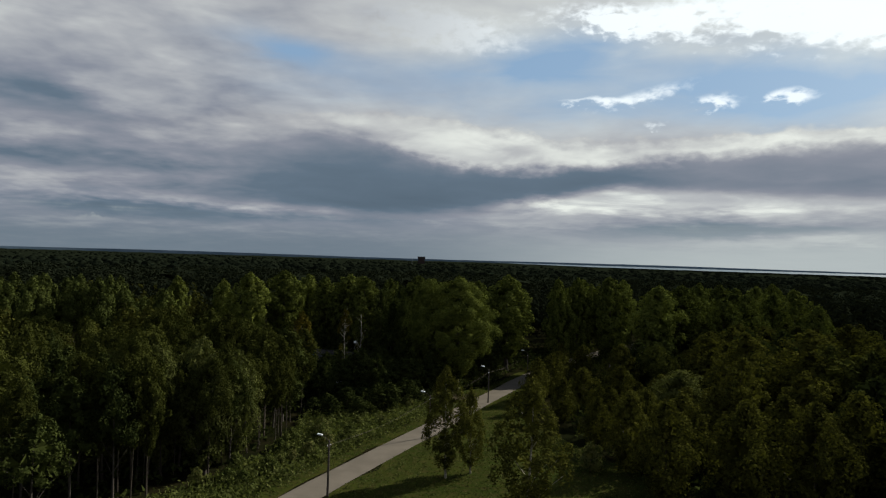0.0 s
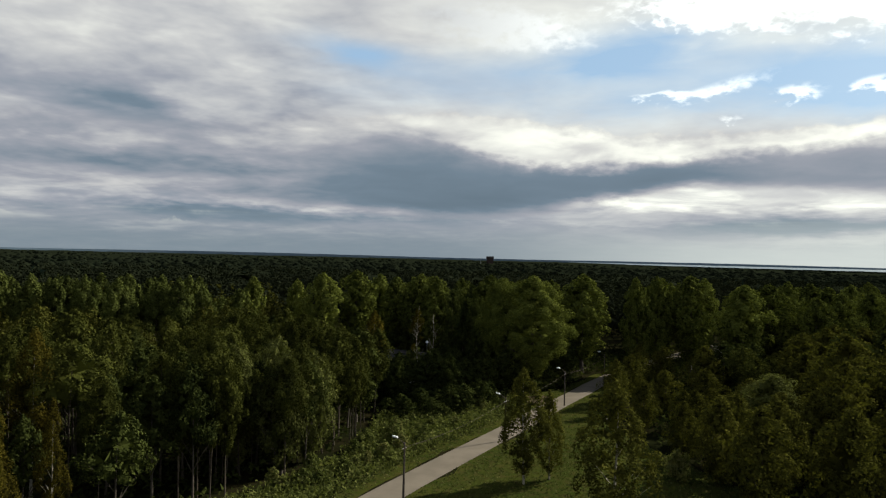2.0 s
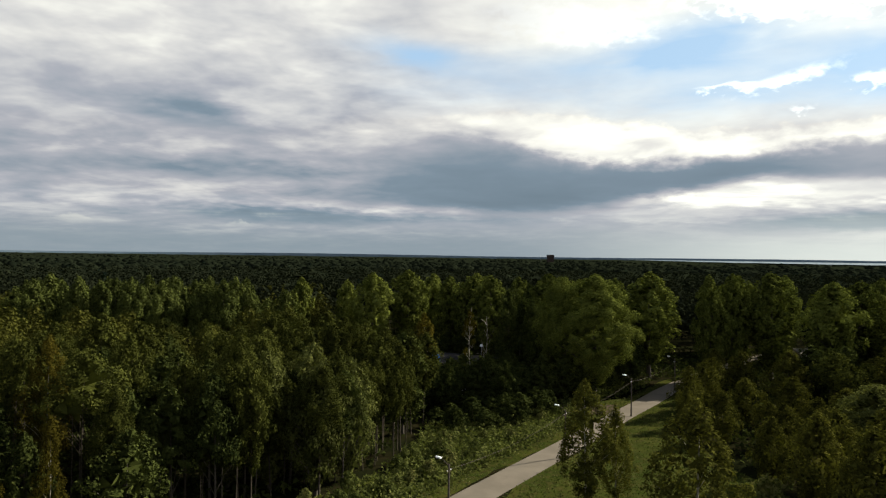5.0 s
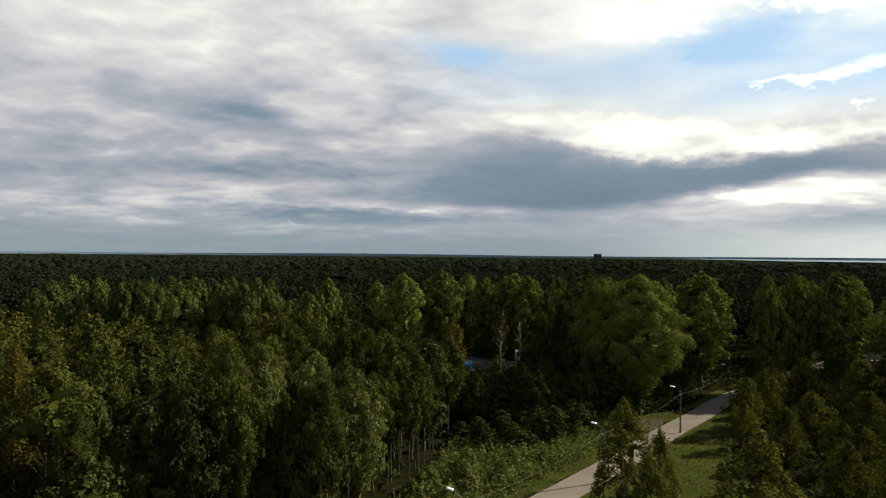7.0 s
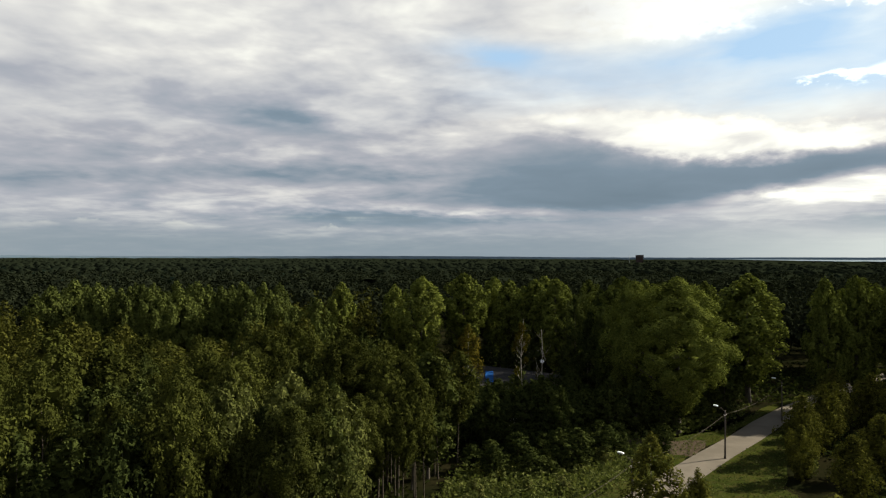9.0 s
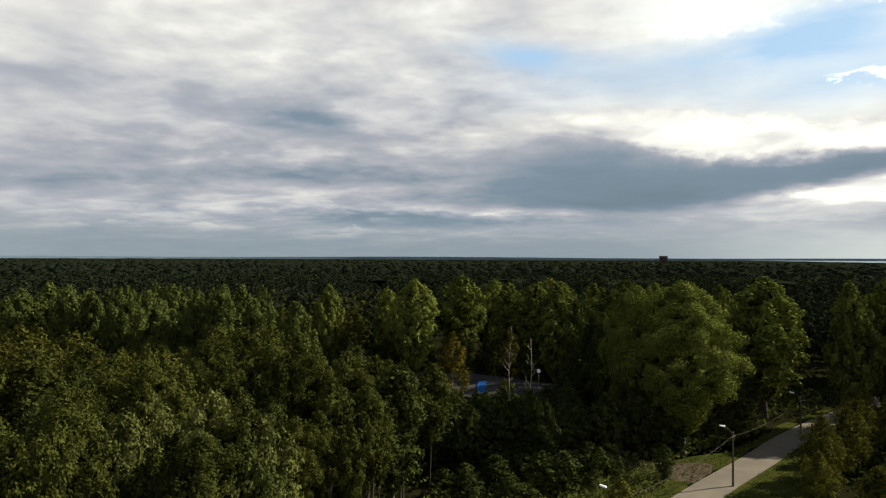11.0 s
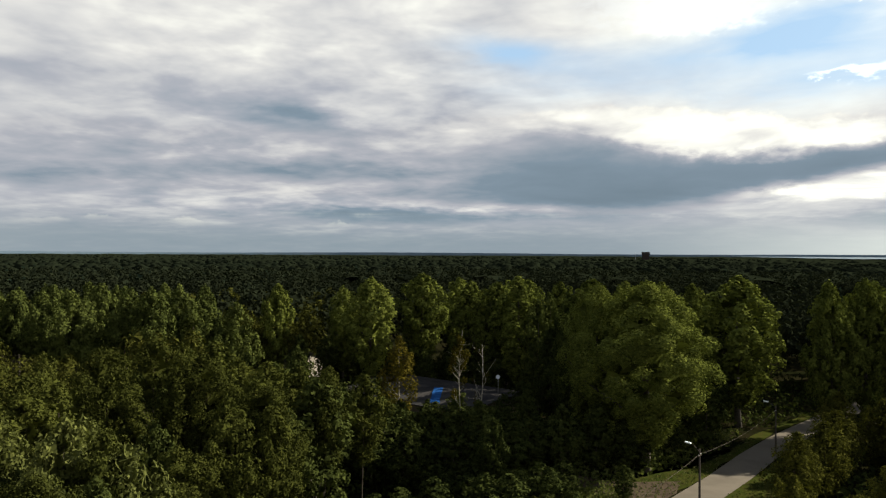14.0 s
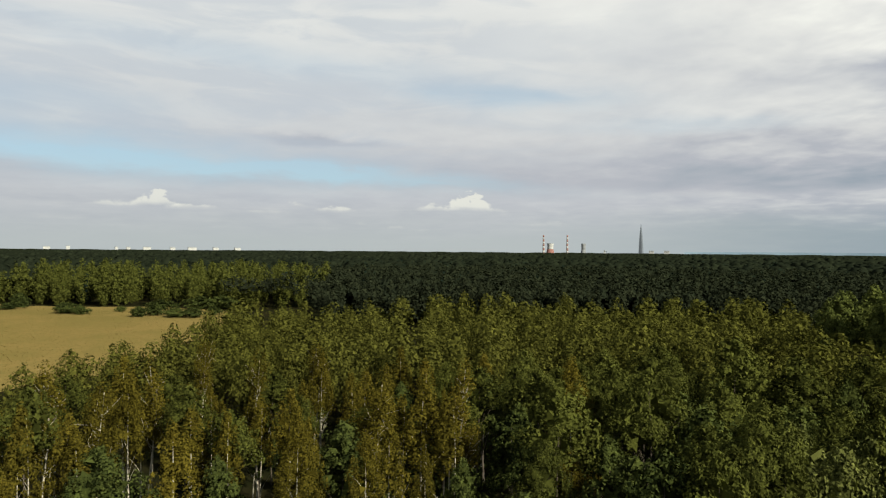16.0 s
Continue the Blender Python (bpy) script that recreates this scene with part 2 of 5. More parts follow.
def surface(g, out, color, rough=0.8, bump=None, strength=0.3, metal=0.0, spec=0.3, dist=0.05):
    b = g.node("ShaderNodeBsdfPrincipled")
    g.put(b.inputs["Base Color"], (*color, 1) if isinstance(color, tuple) else color)
    g.put(b.inputs["Roughness"], rough)
    b.inputs["Metallic"].default_value = metal
    b.inputs["Specular IOR Level"].default_value = spec
    if bump is not None:
        n = g.node("ShaderNodeBump")
        n.inputs["Strength"].default_value, n.inputs["Distance"].default_value = strength, dist
        g.put(n.inputs["Height"], bump)
        g.put(b.inputs["Normal"], n.outputs[0])
    g.put(out.inputs[0], b.outputs[0])
    return b


def two_tone(name, a, b, scale, rough=0.85, detail=6.0, fine=0.0, c=None, bump=0.3, metal=0.0, spec=0.0, dist=0.05, coords="Object"):
    """A matt surface of two colours in patches, with finer grain on top."""
    mat, g, out = material(name)
    co = g.node("ShaderNodeTexCoord").outputs[coords]
    n1 = g.noise(co, scale, detail, 0.6, 0.3)
    col = g.mix(g.step(n1, 0.35, 0.65), a, b)
    n2 = g.noise(co, fine or scale * 9, 4.0, 0.6)
    col = g.mix(g.m("MULTIPLY", g.step(n2, 0.4, 0.75), 0.55), col, c or tuple(v * 0.55 for v in a))
    surface(g, out, col, rough, n2, bump, metal, spec, dist)
    return mat


def leaf_material(name, dark, bright, warm=(0.16, 0.13, 0.02), warm_part=0.12, glow=0.35):
    """Leaves: they vary from tree to tree and from spray to spray, and let some light through."""
    mat, g, out = material(name)
    rnd = g.node("ShaderNodeObjectInfo").outputs["Random"]
    isl = g.node("ShaderNodeNewGeometry").outputs["Random Per Island"]
    co = g.node("ShaderNodeTexCoord").outputs["Object"]
    patch = g.noise(co, 0.75, 3.0, 0.55)
    f = g.m("ADD", g.m("MULTIPLY", isl, 0.62), g.m("MULTIPLY", g.m("SUBTRACT", g.m("ADD", g.m("MULTIPLY", rnd, 0.55), g.m("MULTIPLY", patch, 0.9)), 0.52), 0.75), clamp=True)
    col = g.mix(f, dark, bright)
    col = g.mix(g.m("MULTIPLY", g.step(g.m("ADD", g.m("MULTIPLY", rnd, 0.6), g.m("MULTIPLY", isl, 0.4)), 0.62, 0.9), warm_part * 3), col, warm)
    b = g.node("ShaderNodeBsdfDiffuse")
    g.put(b.inputs[0], col)
    tr = g.node("ShaderNodeBsdfTranslucent")
    g.put(tr.inputs[0], g.mix(0.5, col, g.mix(1.0, col, (1.35, 1.5, 0.6), "MULTIPLY")))
    mixer = g.node("ShaderNodeMixShader")
    mixer.inputs[0].default_value = glow
    g.put(mixer.inputs[1], b.outputs[0])
    g.put(mixer.inputs[2], tr.outputs[0])
    g.put(out.inputs[0], mixer.outputs[0])
    return mat


def bark_material(name, a, b, scale=1.2):
    mat, g, out = material(name)
    co = g.node("ShaderNodeTexCoord").outputs["Object"]
    st = g.node("ShaderNodeMapping")
    g.put(st.inputs[0], co)
    st.inputs["Scale"].default_value = (2.0, 2.0, 5.0)
    n = g.noise(st.outputs[0], scale, 5.0, 0.6)
    col = g.mix(g.step(n, 0.50, 0.66), a, b)
    surface(g, out, col, 0.85, n, 0.4, spec=0.1)
    return mat


M = {}
M["leaf_birch"] = leaf_material("birch_leaves", (0.0150, 0.0130, 0.0025), (0.0640, 0.0525, 0.0080), (0.0800, 0.0600, 0.0095), 0.08, 0.14)
M["leaf_aspen"] = leaf_material("aspen_leaves", (0.0105, 0.0120, 0.0030), (0.0510, 0.0555, 0.0120), (0.0570, 0.0550, 0.0110), 0.03, 0.12)
M["leaf_poplar"] = leaf_material("poplar_leaves", (0.0160, 0.0195, 0.0048), (0.1180, 0.1330, 0.0265), (0.1250, 0.1270, 0.0250), 0.03, 0.12)
M["leaf_linden"] = leaf_material("linden_leaves", (0.0130, 0.0165, 0.0050), (0.0660, 0.0770, 0.0190), (0.0700, 0.0740, 0.0180), 0.04, 0.12)
M["leaf_alder"] = leaf_material("alder_leaves", (0.0075, 0.0105, 0.0036), (0.0430, 0.0510, 0.0130), (0.0500, 0.0520, 0.0130), 0.04, 0.12)
M["leaf_willow"] = leaf_material("willow_leaves", (0.0220, 0.0250, 0.0075), (0.0980, 0.1040, 0.0290), (0.1050, 0.1030, 0.0300), 0.05, 0.18)
# brighter than the mixed leaves: sunlight put into the colour, right of the road
M["leaf_lawn"] = leaf_material("sunlit_leaves", (0.0140, 0.0145, 0.0036), (0.0800, 0.0780, 0.0150), (0.0860, 0.0740, 0.0140), 0.05, 0.2)
# darker, bluer than the mixed leaves: shade and distance haze put into the colour
M["leaf_far"] = leaf_material("shaded_far_leaves", (0.0050, 0.0066, 0.0041), (0.0122, 0.0150, 0.0082), (0.0155, 0.0165, 0.0085), 0.08, 0.08)
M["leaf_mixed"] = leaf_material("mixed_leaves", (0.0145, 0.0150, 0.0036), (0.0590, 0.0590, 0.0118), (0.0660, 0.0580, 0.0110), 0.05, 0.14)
M["leaf_herb"] = leaf_material("herb_leaves", (0.022, 0.03, 0.007), (0.105, 0.112, 0.033), (0.135, 0.112, 0.045), 0.14, 0.25)
M["leaf_grass"] = leaf_material("grass_blades", (0.0201, 0.0287, 0.0072), (0.0739, 0.0837, 0.0248), (0.1055, 0.0773, 0.0507), 0.14, 0.25)
M["leaf_straw"] = leaf_material("straw_blades", (0.080, 0.060, 0.020), (0.120, 0.090, 0.032), (0.070, 0.066, 0.018), 0.15, 0.15)
M["leaf_conifer"] = leaf_material("spruce_needles", (0.0029, 0.0053, 0.0040), (0.0110, 0.0168, 0.0110), (0.0199, 0.0236, 0.0165), 0.05, 0.08)
M["bark_birch"] = bark_material("birch_bark", (0.25, 0.225, 0.18), (0.05, 0.042, 0.034))
# grey bark darkened: the shade of the crowns above is put into the colour
M["bark_grey"] = bark_material("shaded_grey_bark", (0.045, 0.036, 0.026), (0.025, 0.021, 0.016))
M["bark_dark"] = bark_material("dark_bark", (0.050, 0.042, 0.033), (0.025, 0.021, 0.017))
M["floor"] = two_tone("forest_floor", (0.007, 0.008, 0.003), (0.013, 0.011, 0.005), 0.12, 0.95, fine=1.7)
M["grass"] = two_tone("short_grass", (0.019, 0.026, 0.005), (0.031, 0.035, 0.007), 0.13, 0.9, fine=0.9, c=(0.044, 0.030, 0.013))
M["field"] = two_tone("dry_meadow", (0.122, 0.088, 0.030), (0.098, 0.076, 0.024), 0.03, 0.95, fine=0.35, c=(0.080, 0.067, 0.022), bump=0.2)
M["green_field"] = two_tone("green_meadow", (0.06, 0.08, 0.018), (0.085, 0.095, 0.025), 0.04, 0.95, fine=0.5)
M["asphalt"] = two_tone("worn_asphalt", (0.104, 0.088, 0.070), (0.128, 0.108, 0.086), 0.22, 0.9, fine=14.0, c=(0.112, 0.098, 0.080), bump=0.15, dist=0.01)
M["dirt"] = two_tone("trodden_dirt", (0.050, 0.037, 0.026), (0.066, 0.050, 0.034), 0.5, 0.95, fine=6.0)
M["roof"] = two_tone("weathered_roofing", (0.020, 0.019, 0.020), (0.034, 0.031, 0.030), 0.3, 0.9, fine=3.0, c=(0.042, 0.039, 0.034))
M["white_wall"] = two_tone("whitewashed_wall", (0.62, 0.60, 0.54), (0.52, 0.49, 0.43), 0.8, 0.9, fine=6.0)
M["dull_wall"] = two_tone("dull_plaster", (0.26, 0.23, 0.19), (0.21, 0.18, 0.15), 0.8, 0.9, fine=6.0)
M["brown_wall"] = two_tone("brown_brick", (0.040, 0.030, 0.028), (0.050, 0.036, 0.032), 0.05, 0.9, fine=0.6)
M["dark_board"] = two_tone("dark_boards", (0.07, 0.055, 0.042), (0.10, 0.08, 0.06), 1.2, 0.85, fine=8.0)
M["tarp"] = two_tone("blue_tarpaulin", (0.010, 0.040, 0.13), (0.016, 0.058, 0.16), 1.0, 0.6, fine=4.0, c=(0.009, 0.035, 0.12))
M["pole"] = two_tone("weathered_pole", (0.060, 0.050, 0.042), (0.085, 0.072, 0.06), 3.0, 0.85, fine=20.0)
M["lamp_white"] = two_tone("white_enamel", (0.72, 0.72, 0.70), (0.66, 0.66, 0.64), 3.0, 0.4, fine=18.0, c=(0.6, 0.6, 0.57))
M["metal"] = two_tone("dull_metal", (0.30, 0.30, 0.30), (0.36, 0.36, 0.355), 2.0, 0.45, fine=12.0, metal=0.8)
M["blue_paint"] = two_tone("blue_car_paint", (0.16, 0.22, 0.30), (0.18, 0.25, 0.34), 1.0, 0.3, fine=9.0, spec=0.5)
M["glass"] = two_tone("dark_window_glass", (0.02, 0.025, 0.03), (0.03, 0.035, 0.04), 1.0, 0.1, fine=5.0, spec=0.6)
M["rubber"] = two_tone("tyre_rubber", (0.02, 0.02, 0.02), (0.03, 0.03, 0.03), 4.0, 0.9)
M["red_paint"] = two_tone("red_banded_paint", (0.15, 0.075, 0.065), (0.135, 0.07, 0.06), 0.05, 0.8, fine=0.4)
M["concrete"] = two_tone("pale_concrete", (0.25, 0.25, 0.245), (0.21, 0.21, 0.208), 0.02, 0.9, fine=0.2)
M["grey_concrete"] = two_tone("grey_concrete", (0.11, 0.115, 0.12), (0.13, 0.135, 0.14), 0.02, 0.9, fine=0.2)
M["tower_glass"] = two_tone("steel_blue_glazing", (0.06, 0.07, 0.085), (0.075, 0.085, 0.10), 0.03, 0.5, fine=0.2, spec=0.3)
# wooded shore with the distance haze put into its blue-grey colour
M["shore"] = two_tone("hazy_wooded_shore", (0.10, 0.14, 0.18), (0.13, 0.17, 0.21), 0.004, 1.0, fine=0.02, c=(0.10, 0.13, 0.17))


def water_material():
    mat, g, out = material("open_water")
    co = g.node("ShaderNodeTexCoord").outputs["Object"]
    n = g.noise(co, 0.05, 5.0, 0.6)
    surface(g, out, (0.05, 0.08, 0.10), 0.4, n, 0.5, spec=0.16, dist=1.0)
    return mat


M["water"] = water_material()

# ---- helpers for things ----


def mesh_from(name, verts, faces, mat, smooth=False):
    me = bpy.data.meshes.new(name)
    me.from_pydata([tuple(v) for v in verts], [], [tuple(f) for f in faces])
    me.materials.append(mat)
    if smooth:
        me.polygons.foreach_set("use_smooth", np.ones(len(me.polygons), dtype=bool))
    me.update()
    return me


def leaf_mesh(name, verts, mat):
    """A mesh of loose three-cornered sprays of leaves: verts is an array (n, 3, 3)."""
    n = len(verts)
    me = bpy.data.meshes.new(name)
    me.vertices.add(n * 3)
    me.vertices.foreach_set("co", verts.reshape(-1).astype(np.float32))
    me.loops.add(n * 3)
    me.loops.foreach_set("vertex_index", np.arange(n * 3, dtype=np.int32))
    me.polygons.add(n)
    me.polygons.foreach_set("loop_start", np.arange(0, n * 3, 3, dtype=np.int32))
    me.materials.append(mat)
    me.update(calc_edges=True)
    return me


def part(name, bm, mat, parent, label=""):
    me = bpy.data.meshes.new(name)
    bm.to_mesh(me)
    bm.free()
    me.materials.append(mat)
    ob = new(name, me)
    ob.parent = parent
    return tagged(ob, label) if label else ob


def child(name, me, parent, label=""):
    ob = new(name, me)
    ob.parent = parent
    return tagged(ob, label) if label else ob


def thing(name, label, category, group="", kind="", m=None):
    ob = new(name)
    ob.empty_display_size = 0.5
    if m is not None:
        ob.matrix_basis = m
    return tagged(ob, label, category, group, kind)


def box(bm, x0, y0, z0, x1, y1, z1, bevel=0.0):
    made = bmesh.ops.create_cube(bm, size=1.0, matrix=Matrix.Translation(((x0 + x1) / 2, (y0 + y1) / 2, (z0 + z1) / 2)) @ Matrix.Diagonal((x1 - x0, y1 - y0, z1 - z0, 1)))
    if bevel:
        edges = {e for v in made["verts"] for e in v.link_edges}
        bmesh.ops.bevel(bm, geom=list(edges), offset=bevel, segments=2, affect="EDGES", profile=0.5)
    return bm


def tube(points, radii, sides=6):
    """Verts and faces of a tapered tube along a line of points."""
    pts = np.asarray(points, float)
    verts, faces = [], []
    for i, p in enumerate(pts):
        d = pts[min(i + 1, len(pts) - 1)] - pts[max(i - 1, 0)]
        d = d / (np.linalg.norm(d) + 1e-9)
        a = np.cross(d, (1.0, 0, 0) if abs(d[0]) < 0.9 else (0, 1.0, 0))
        a /= np.linalg.norm(a)
        b = np.cross(d, a)
        for k in range(sides):
            w = 2 * math.pi * k / sides
            verts.append(p + radii[i] * (math.cos(w) * a + math.sin(w) * b))
    for i in range(len(pts) - 1):
        for k in range(sides):
            k2 = (k + 1) % sides
            faces.append((i * sides + k, i * sides + k2, (i + 1) * sides + k2, (i + 1) * sides + k))
    return verts, faces


class Bag:
    """Collects pieces of one mesh."""

    def __init__(self):
        self.v, self.f = [], []

    def add(self, vf):
        n = len(self.v)
        self.v += list(vf[0])
        self.f += [tuple(i + n for i in f) for f in vf[1]]
        return self


# ---- trees ----
# height, crown base (part of height), widest radius, widest at (part of crown), lobes, sprays of leaves, size of a
# spray, lobe size, stretch of a lobe, trunk radius, leaves, bark, roundness of the top, part of lobes with
# light-blocking pieces
KINDS = {
    "birch_tree": (18.0, 0.26, 2.7, 0.36, 70, 3000, 0.20, 0.25, 1.6, 0.13, "leaf_birch", "bark_birch", 1.45, 0.35),
    "aspen_tree": (18.0, 0.42, 3.5, 0.50, 64, 3000, 0.20, 0.23, 1.1, 0.12, "leaf_aspen", "bark_grey", 2.4, 1.0),
    "alder_tree": (16.0, 0.10, 4.0, 0.46, 80, 3000, 0.24, 0.22, 0.95, 0.17, "leaf_alder", "bark_dark", 2.2, 1.0),
    "poplar_tree": (25.0, 0.14, 5.6, 0.50, 170, 8600, 0.30, 0.165, 1.25, 0.36, "leaf_poplar", "bark_dark", 2.3, 0.8),
    "linden_tree": (25.0, 0.14, 5.4, 0.50, 110, 8600, 0.31, 0.22, 1.2, 0.36, "leaf_linden", "bark_dark", 2.3, 1.0),
    "willow_tree": (12.0, 0.06, 4.4, 0.52, 80, 6800, 0.16, 0.25, 0.85, 0.22, "leaf_willow", "bark_dark", 2.6, 1.0),
    "young_birch": (12.5, 0.09, 2.7, 0.36, 80, 8500, 0.12, 0.19, 2.0, 0.10, "leaf_lawn", "bark_birch", 1.7, 0.4),
    "bushy_birch": (11.0, 0.02, 3.8, 0.42, 80, 4800, 0.17, 0.21, 1.4, 0.10, "leaf_lawn", "bark_grey", 2.0, 0.8),
    # aspens right of the road, with sunlight put into their leaf colour
    "maple_tree": (16.0, 0.10, 4.3, 0.52, 80, 3400, 0.23, 0.22, 0.8, 0.17, "leaf_lawn", "bark_dark", 2.6, 1.0),
    "meadow_bush": (3.0, 0.0, 2.2, 0.40, 26, 900, 0.20, 0.34, 0.8, 0.05, "leaf_alder", "bark_dark", 2.4, 1.0),
    "leafy_bush": (3.0, 0.02, 1.7, 0.45, 18, 900, 0.16, 0.36, 0.8, 0.05, "leaf_herb", "bark_dark", 2.4, 1.0),
}


def crown_lobes(rng, h, base, radius, wide, count, lobe, stretch, dome=2.0):
    """Centres and sizes of the leafy masses that make up a crown."""
    out = []
    lean = rng.uniform(0, 6.28)
    for i in range(count):
        u = (i + rng.random()) / count
        env = (u / wide) ** 0.5 if u < wide else max(0.0, 1 - ((u - wide) / (1 - wide)) ** dome) ** 0.7
        ang = i * 2.39996 + rng.uniform(-0.6, 0.6)
        env = max(env * rng.uniform(0.72, 1.1) * (1 + 0.14 * math.cos(2 * ang + lean + 5 * u)), 0.08)
        size = radius * lobe * (0.55 + 0.45 * env) * rng.uniform(0.7, 1.3)
        r = max(radius * env - size * 0.6, 0.0) * math.sqrt(rng.uniform(0.35, 1.0))
        z = h * (base + (1 - base) * u) - size * stretch * 0.7 * u
        out.append((r * math.cos(ang), r * math.sin(ang), z, size, size * stretch))
    return np.array(out)


def loose(rng, centres, sizes):
    """Broad leaf-coloured pieces at random slants, added inside crowns to block light."""
    d = rng.normal(size=(len(centres), 3))
    d /= np.linalg.norm(d, axis=1, keepdims=True)
    a = np.cross(d, rng.normal(size=(len(centres), 3)))
    a /= np.linalg.norm(a, axis=1, keepdims=True)
    b = np.cross(d, a)
    s = sizes[:, None]
    return np.stack([centres - a * s, centres + a * s * 0.6 + b * s * 0.9, centres + a * s * 0.6 - b * s * 0.9], 1)


def leaf_sprays(rng, lobes, count, size, core=0, inner=0.0):
    """Sprays of leaves round the outside of the lobes; inner: part of the lobes given light-blocking pieces."""
    w = lobes[:, 3] * (lobes[:, 3] + lobes[:, 4])
    pick = rng.choice(len(lobes), size=count, p=w / w.sum())
    L = lobes[pick]
    side = L[:, :3] * np.array((1.0, 1.0, 0.0))
    side /= np.linalg.norm(side, axis=1, keepdims=True) + 0.4
    d = rng.normal(size=(count, 3)) + side * 0.55 + np.array((0, 0, 0.3))
    d /= np.linalg.norm(d, axis=1, keepdims=True)
    r = rng.uniform(0.3, 1.12, (count, 1)) ** 0.5
    p = L[:, :3] + d * r * np.concatenate([L[:, 3:4], L[:, 3:4], L[:, 4:5]], 1)
    mid = np.array((0.0, 0.0, lobes[:, 2].mean() - 0.15 * np.ptp(lobes[:, 2])))
    face = (p - mid) * np.array((1.0, 1.0, 0.6))
    face /= np.linalg.norm(face, axis=1, keepdims=True) + 0.3
    nrm = d * 1.0 + face * 0.4 + rng.normal(scale=0.42, size=(count, 3)) + np.array((0, 0, 0.1))
    nrm /= np.linalg.norm(nrm, axis=1, keepdims=True)
    a = np.cross(nrm, rng.normal(size=(count, 3)))
    a /= np.linalg.norm(a, axis=1, keepdims=True)
    b = np.cross(nrm, a)
    s = size * rng.uniform(0.55, 1.4, (count, 1))
    k = rng.uniform(0.4, 0.75, (count, 1))
    out = [np.stack([p - a * s, p + a * s * 0.6 + b * s * k + nrm * s * 0.2, p + a * s * 0.6 - b * s * k], 1)]
    if core:
        q = np.repeat(lobes, core, 0)
        out.append(loose(rng, q[:, :3] * np.array((0.9, 0.9, 1.0)), q[:, 3] * 0.6))
    if inner > 0:
        # broad pieces added to block light within each mass and close to the trunk
        q = lobes[rng.random(len(lobes)) < inner]
        out.append(loose(rng, q[:, :3] * np.array((0.86, 0.86, 0.99)), q[:, 3] * 0.5))
        wide = np.hypot(lobes[:, 0], lobes[:, 1]).max()
        out.append(loose(rng, q[:, :3] * np.array((0.62, 0.62, 0.99)), np.maximum(q[:, 3] * 0.7, 0.16 * wide)))
        out.append(loose(rng, q[:, :3] * np.array((0.28, 0.28, 0.98)), np.maximum(q[:, 3] * 0.85, 0.20 * wide)))
    return np.concatenate(out)


def wood(rng, h, base, lobes, r0, limbs, sides=6):
    bag = Bag()
    bend = rng.normal(scale=0.012 * h, size=2)
    top = h * 0.93
    line = [np.array((bend[0] * math.sin(3 * k / 7), bend[1] * math.sin(2.3 * k / 7), top * k / 7)) for k in range(8)]
    bag.add(tube(line, [r0 * (1.25 if k == 0 else 1 - 0.88 * k / 7) for k in range(8)], sides))
    order = np.argsort(-lobes[:, 3])[:limbs]
    for i in order:
        c = lobes[i, :3]
        z0 = max(h * base * 0.8, c[2] - np.hypot(c[0], c[1]) * 1.1 - 0.5)
        k = min(z0 / top * 7, 6.99)
        a = line[int(k)] * (1 - k % 1) + line[int(k) + 1] * (k % 1)
        mid = (a + c) / 2 + np.array((0, 0, 0.12 * np.hypot(c[0], c[1])))
        ra = max(r0 * (1 - 0.88 * z0 / top) * 0.5, 0.025)
        bag.add(tube([a, mid, c], [ra, ra * 0.65, ra * 0.25], 3))
    return bag


def tree_meshes(kind, seed, grow=1.0, finer=1.0, top=False):
    h, base, radius, wide, n, leaves, size, lobe, stretch, r0, leaf, bark, dome, close = KINDS[kind]
    rng = np.random.default_rng(seed)
    h *= grow
    radius *= rng.uniform(0.88, 1.15)
    base = base * rng.uniform(0.85, 1.12)
    lobes = crown_lobes(rng, h, base, radius, wide * rng.uniform(0.85, 1.15), n, lobe, stretch, dome)
    shown = lobes[lobes[:, 2] > h * (base + (1 - base) * 0.42)] if top else lobes
    crown = leaf_mesh("crown", leaf_sprays(rng, shown, int(leaves * finer), size / math.sqrt(finer * (1.9 if top else 1.0)), 0, close), M[leaf])
    bag = wood(rng, h, base, lobes, r0 * rng.uniform(0.85, 1.2), 5 if top else 9)
    trunk = mesh_from("trunk", bag.v, bag.f, M[bark], True)
    return trunk, crown


LABELS = {
    "birch_tree": "slender birch with olive-green crown and pale trunk",
    "aspen_tree": "tall aspen with green leaves and bare grey trunk",
    "alder_tree": "dark green bushy alder in the forest",
    "poplar_tree": "towering poplar with broad sunlit green crown",
    "linden_tree": "round-topped dark green linden of a close stand",
    "maple_tree": "broad aspen in the roadside wood, leaf colour brightened as if sunlit",
    "willow_tree": "round grey-green willow among darker trees",
    "bushy_birch": "bushy birch leafy to the ground beside the lawn",
    "meadow_bush": "round dusty-green bush standing on the dry meadow",
    "young_birch": "young birch with drooping olive crown on the grass",
    "leafy_bush": "low leafy green bush beside the road",
}
GROUPS = {"birch_tree": "birches of the grove", "aspen_tree": "aspens of the grove", "alder_tree": "alders of the forest",
          "poplar_tree": "tall poplars by the road", "willow_tree": "willows by the road", "linden_tree": "lindens behind the grove", "maple_tree": "maples of the roadside wood", "young_birch": "young birches on the grass", "leafy_bush": "bushes of the clearing", "bushy_birch": "birches along the lawn", "meadow_bush": "bushes on the meadow"}
STOCK = {}


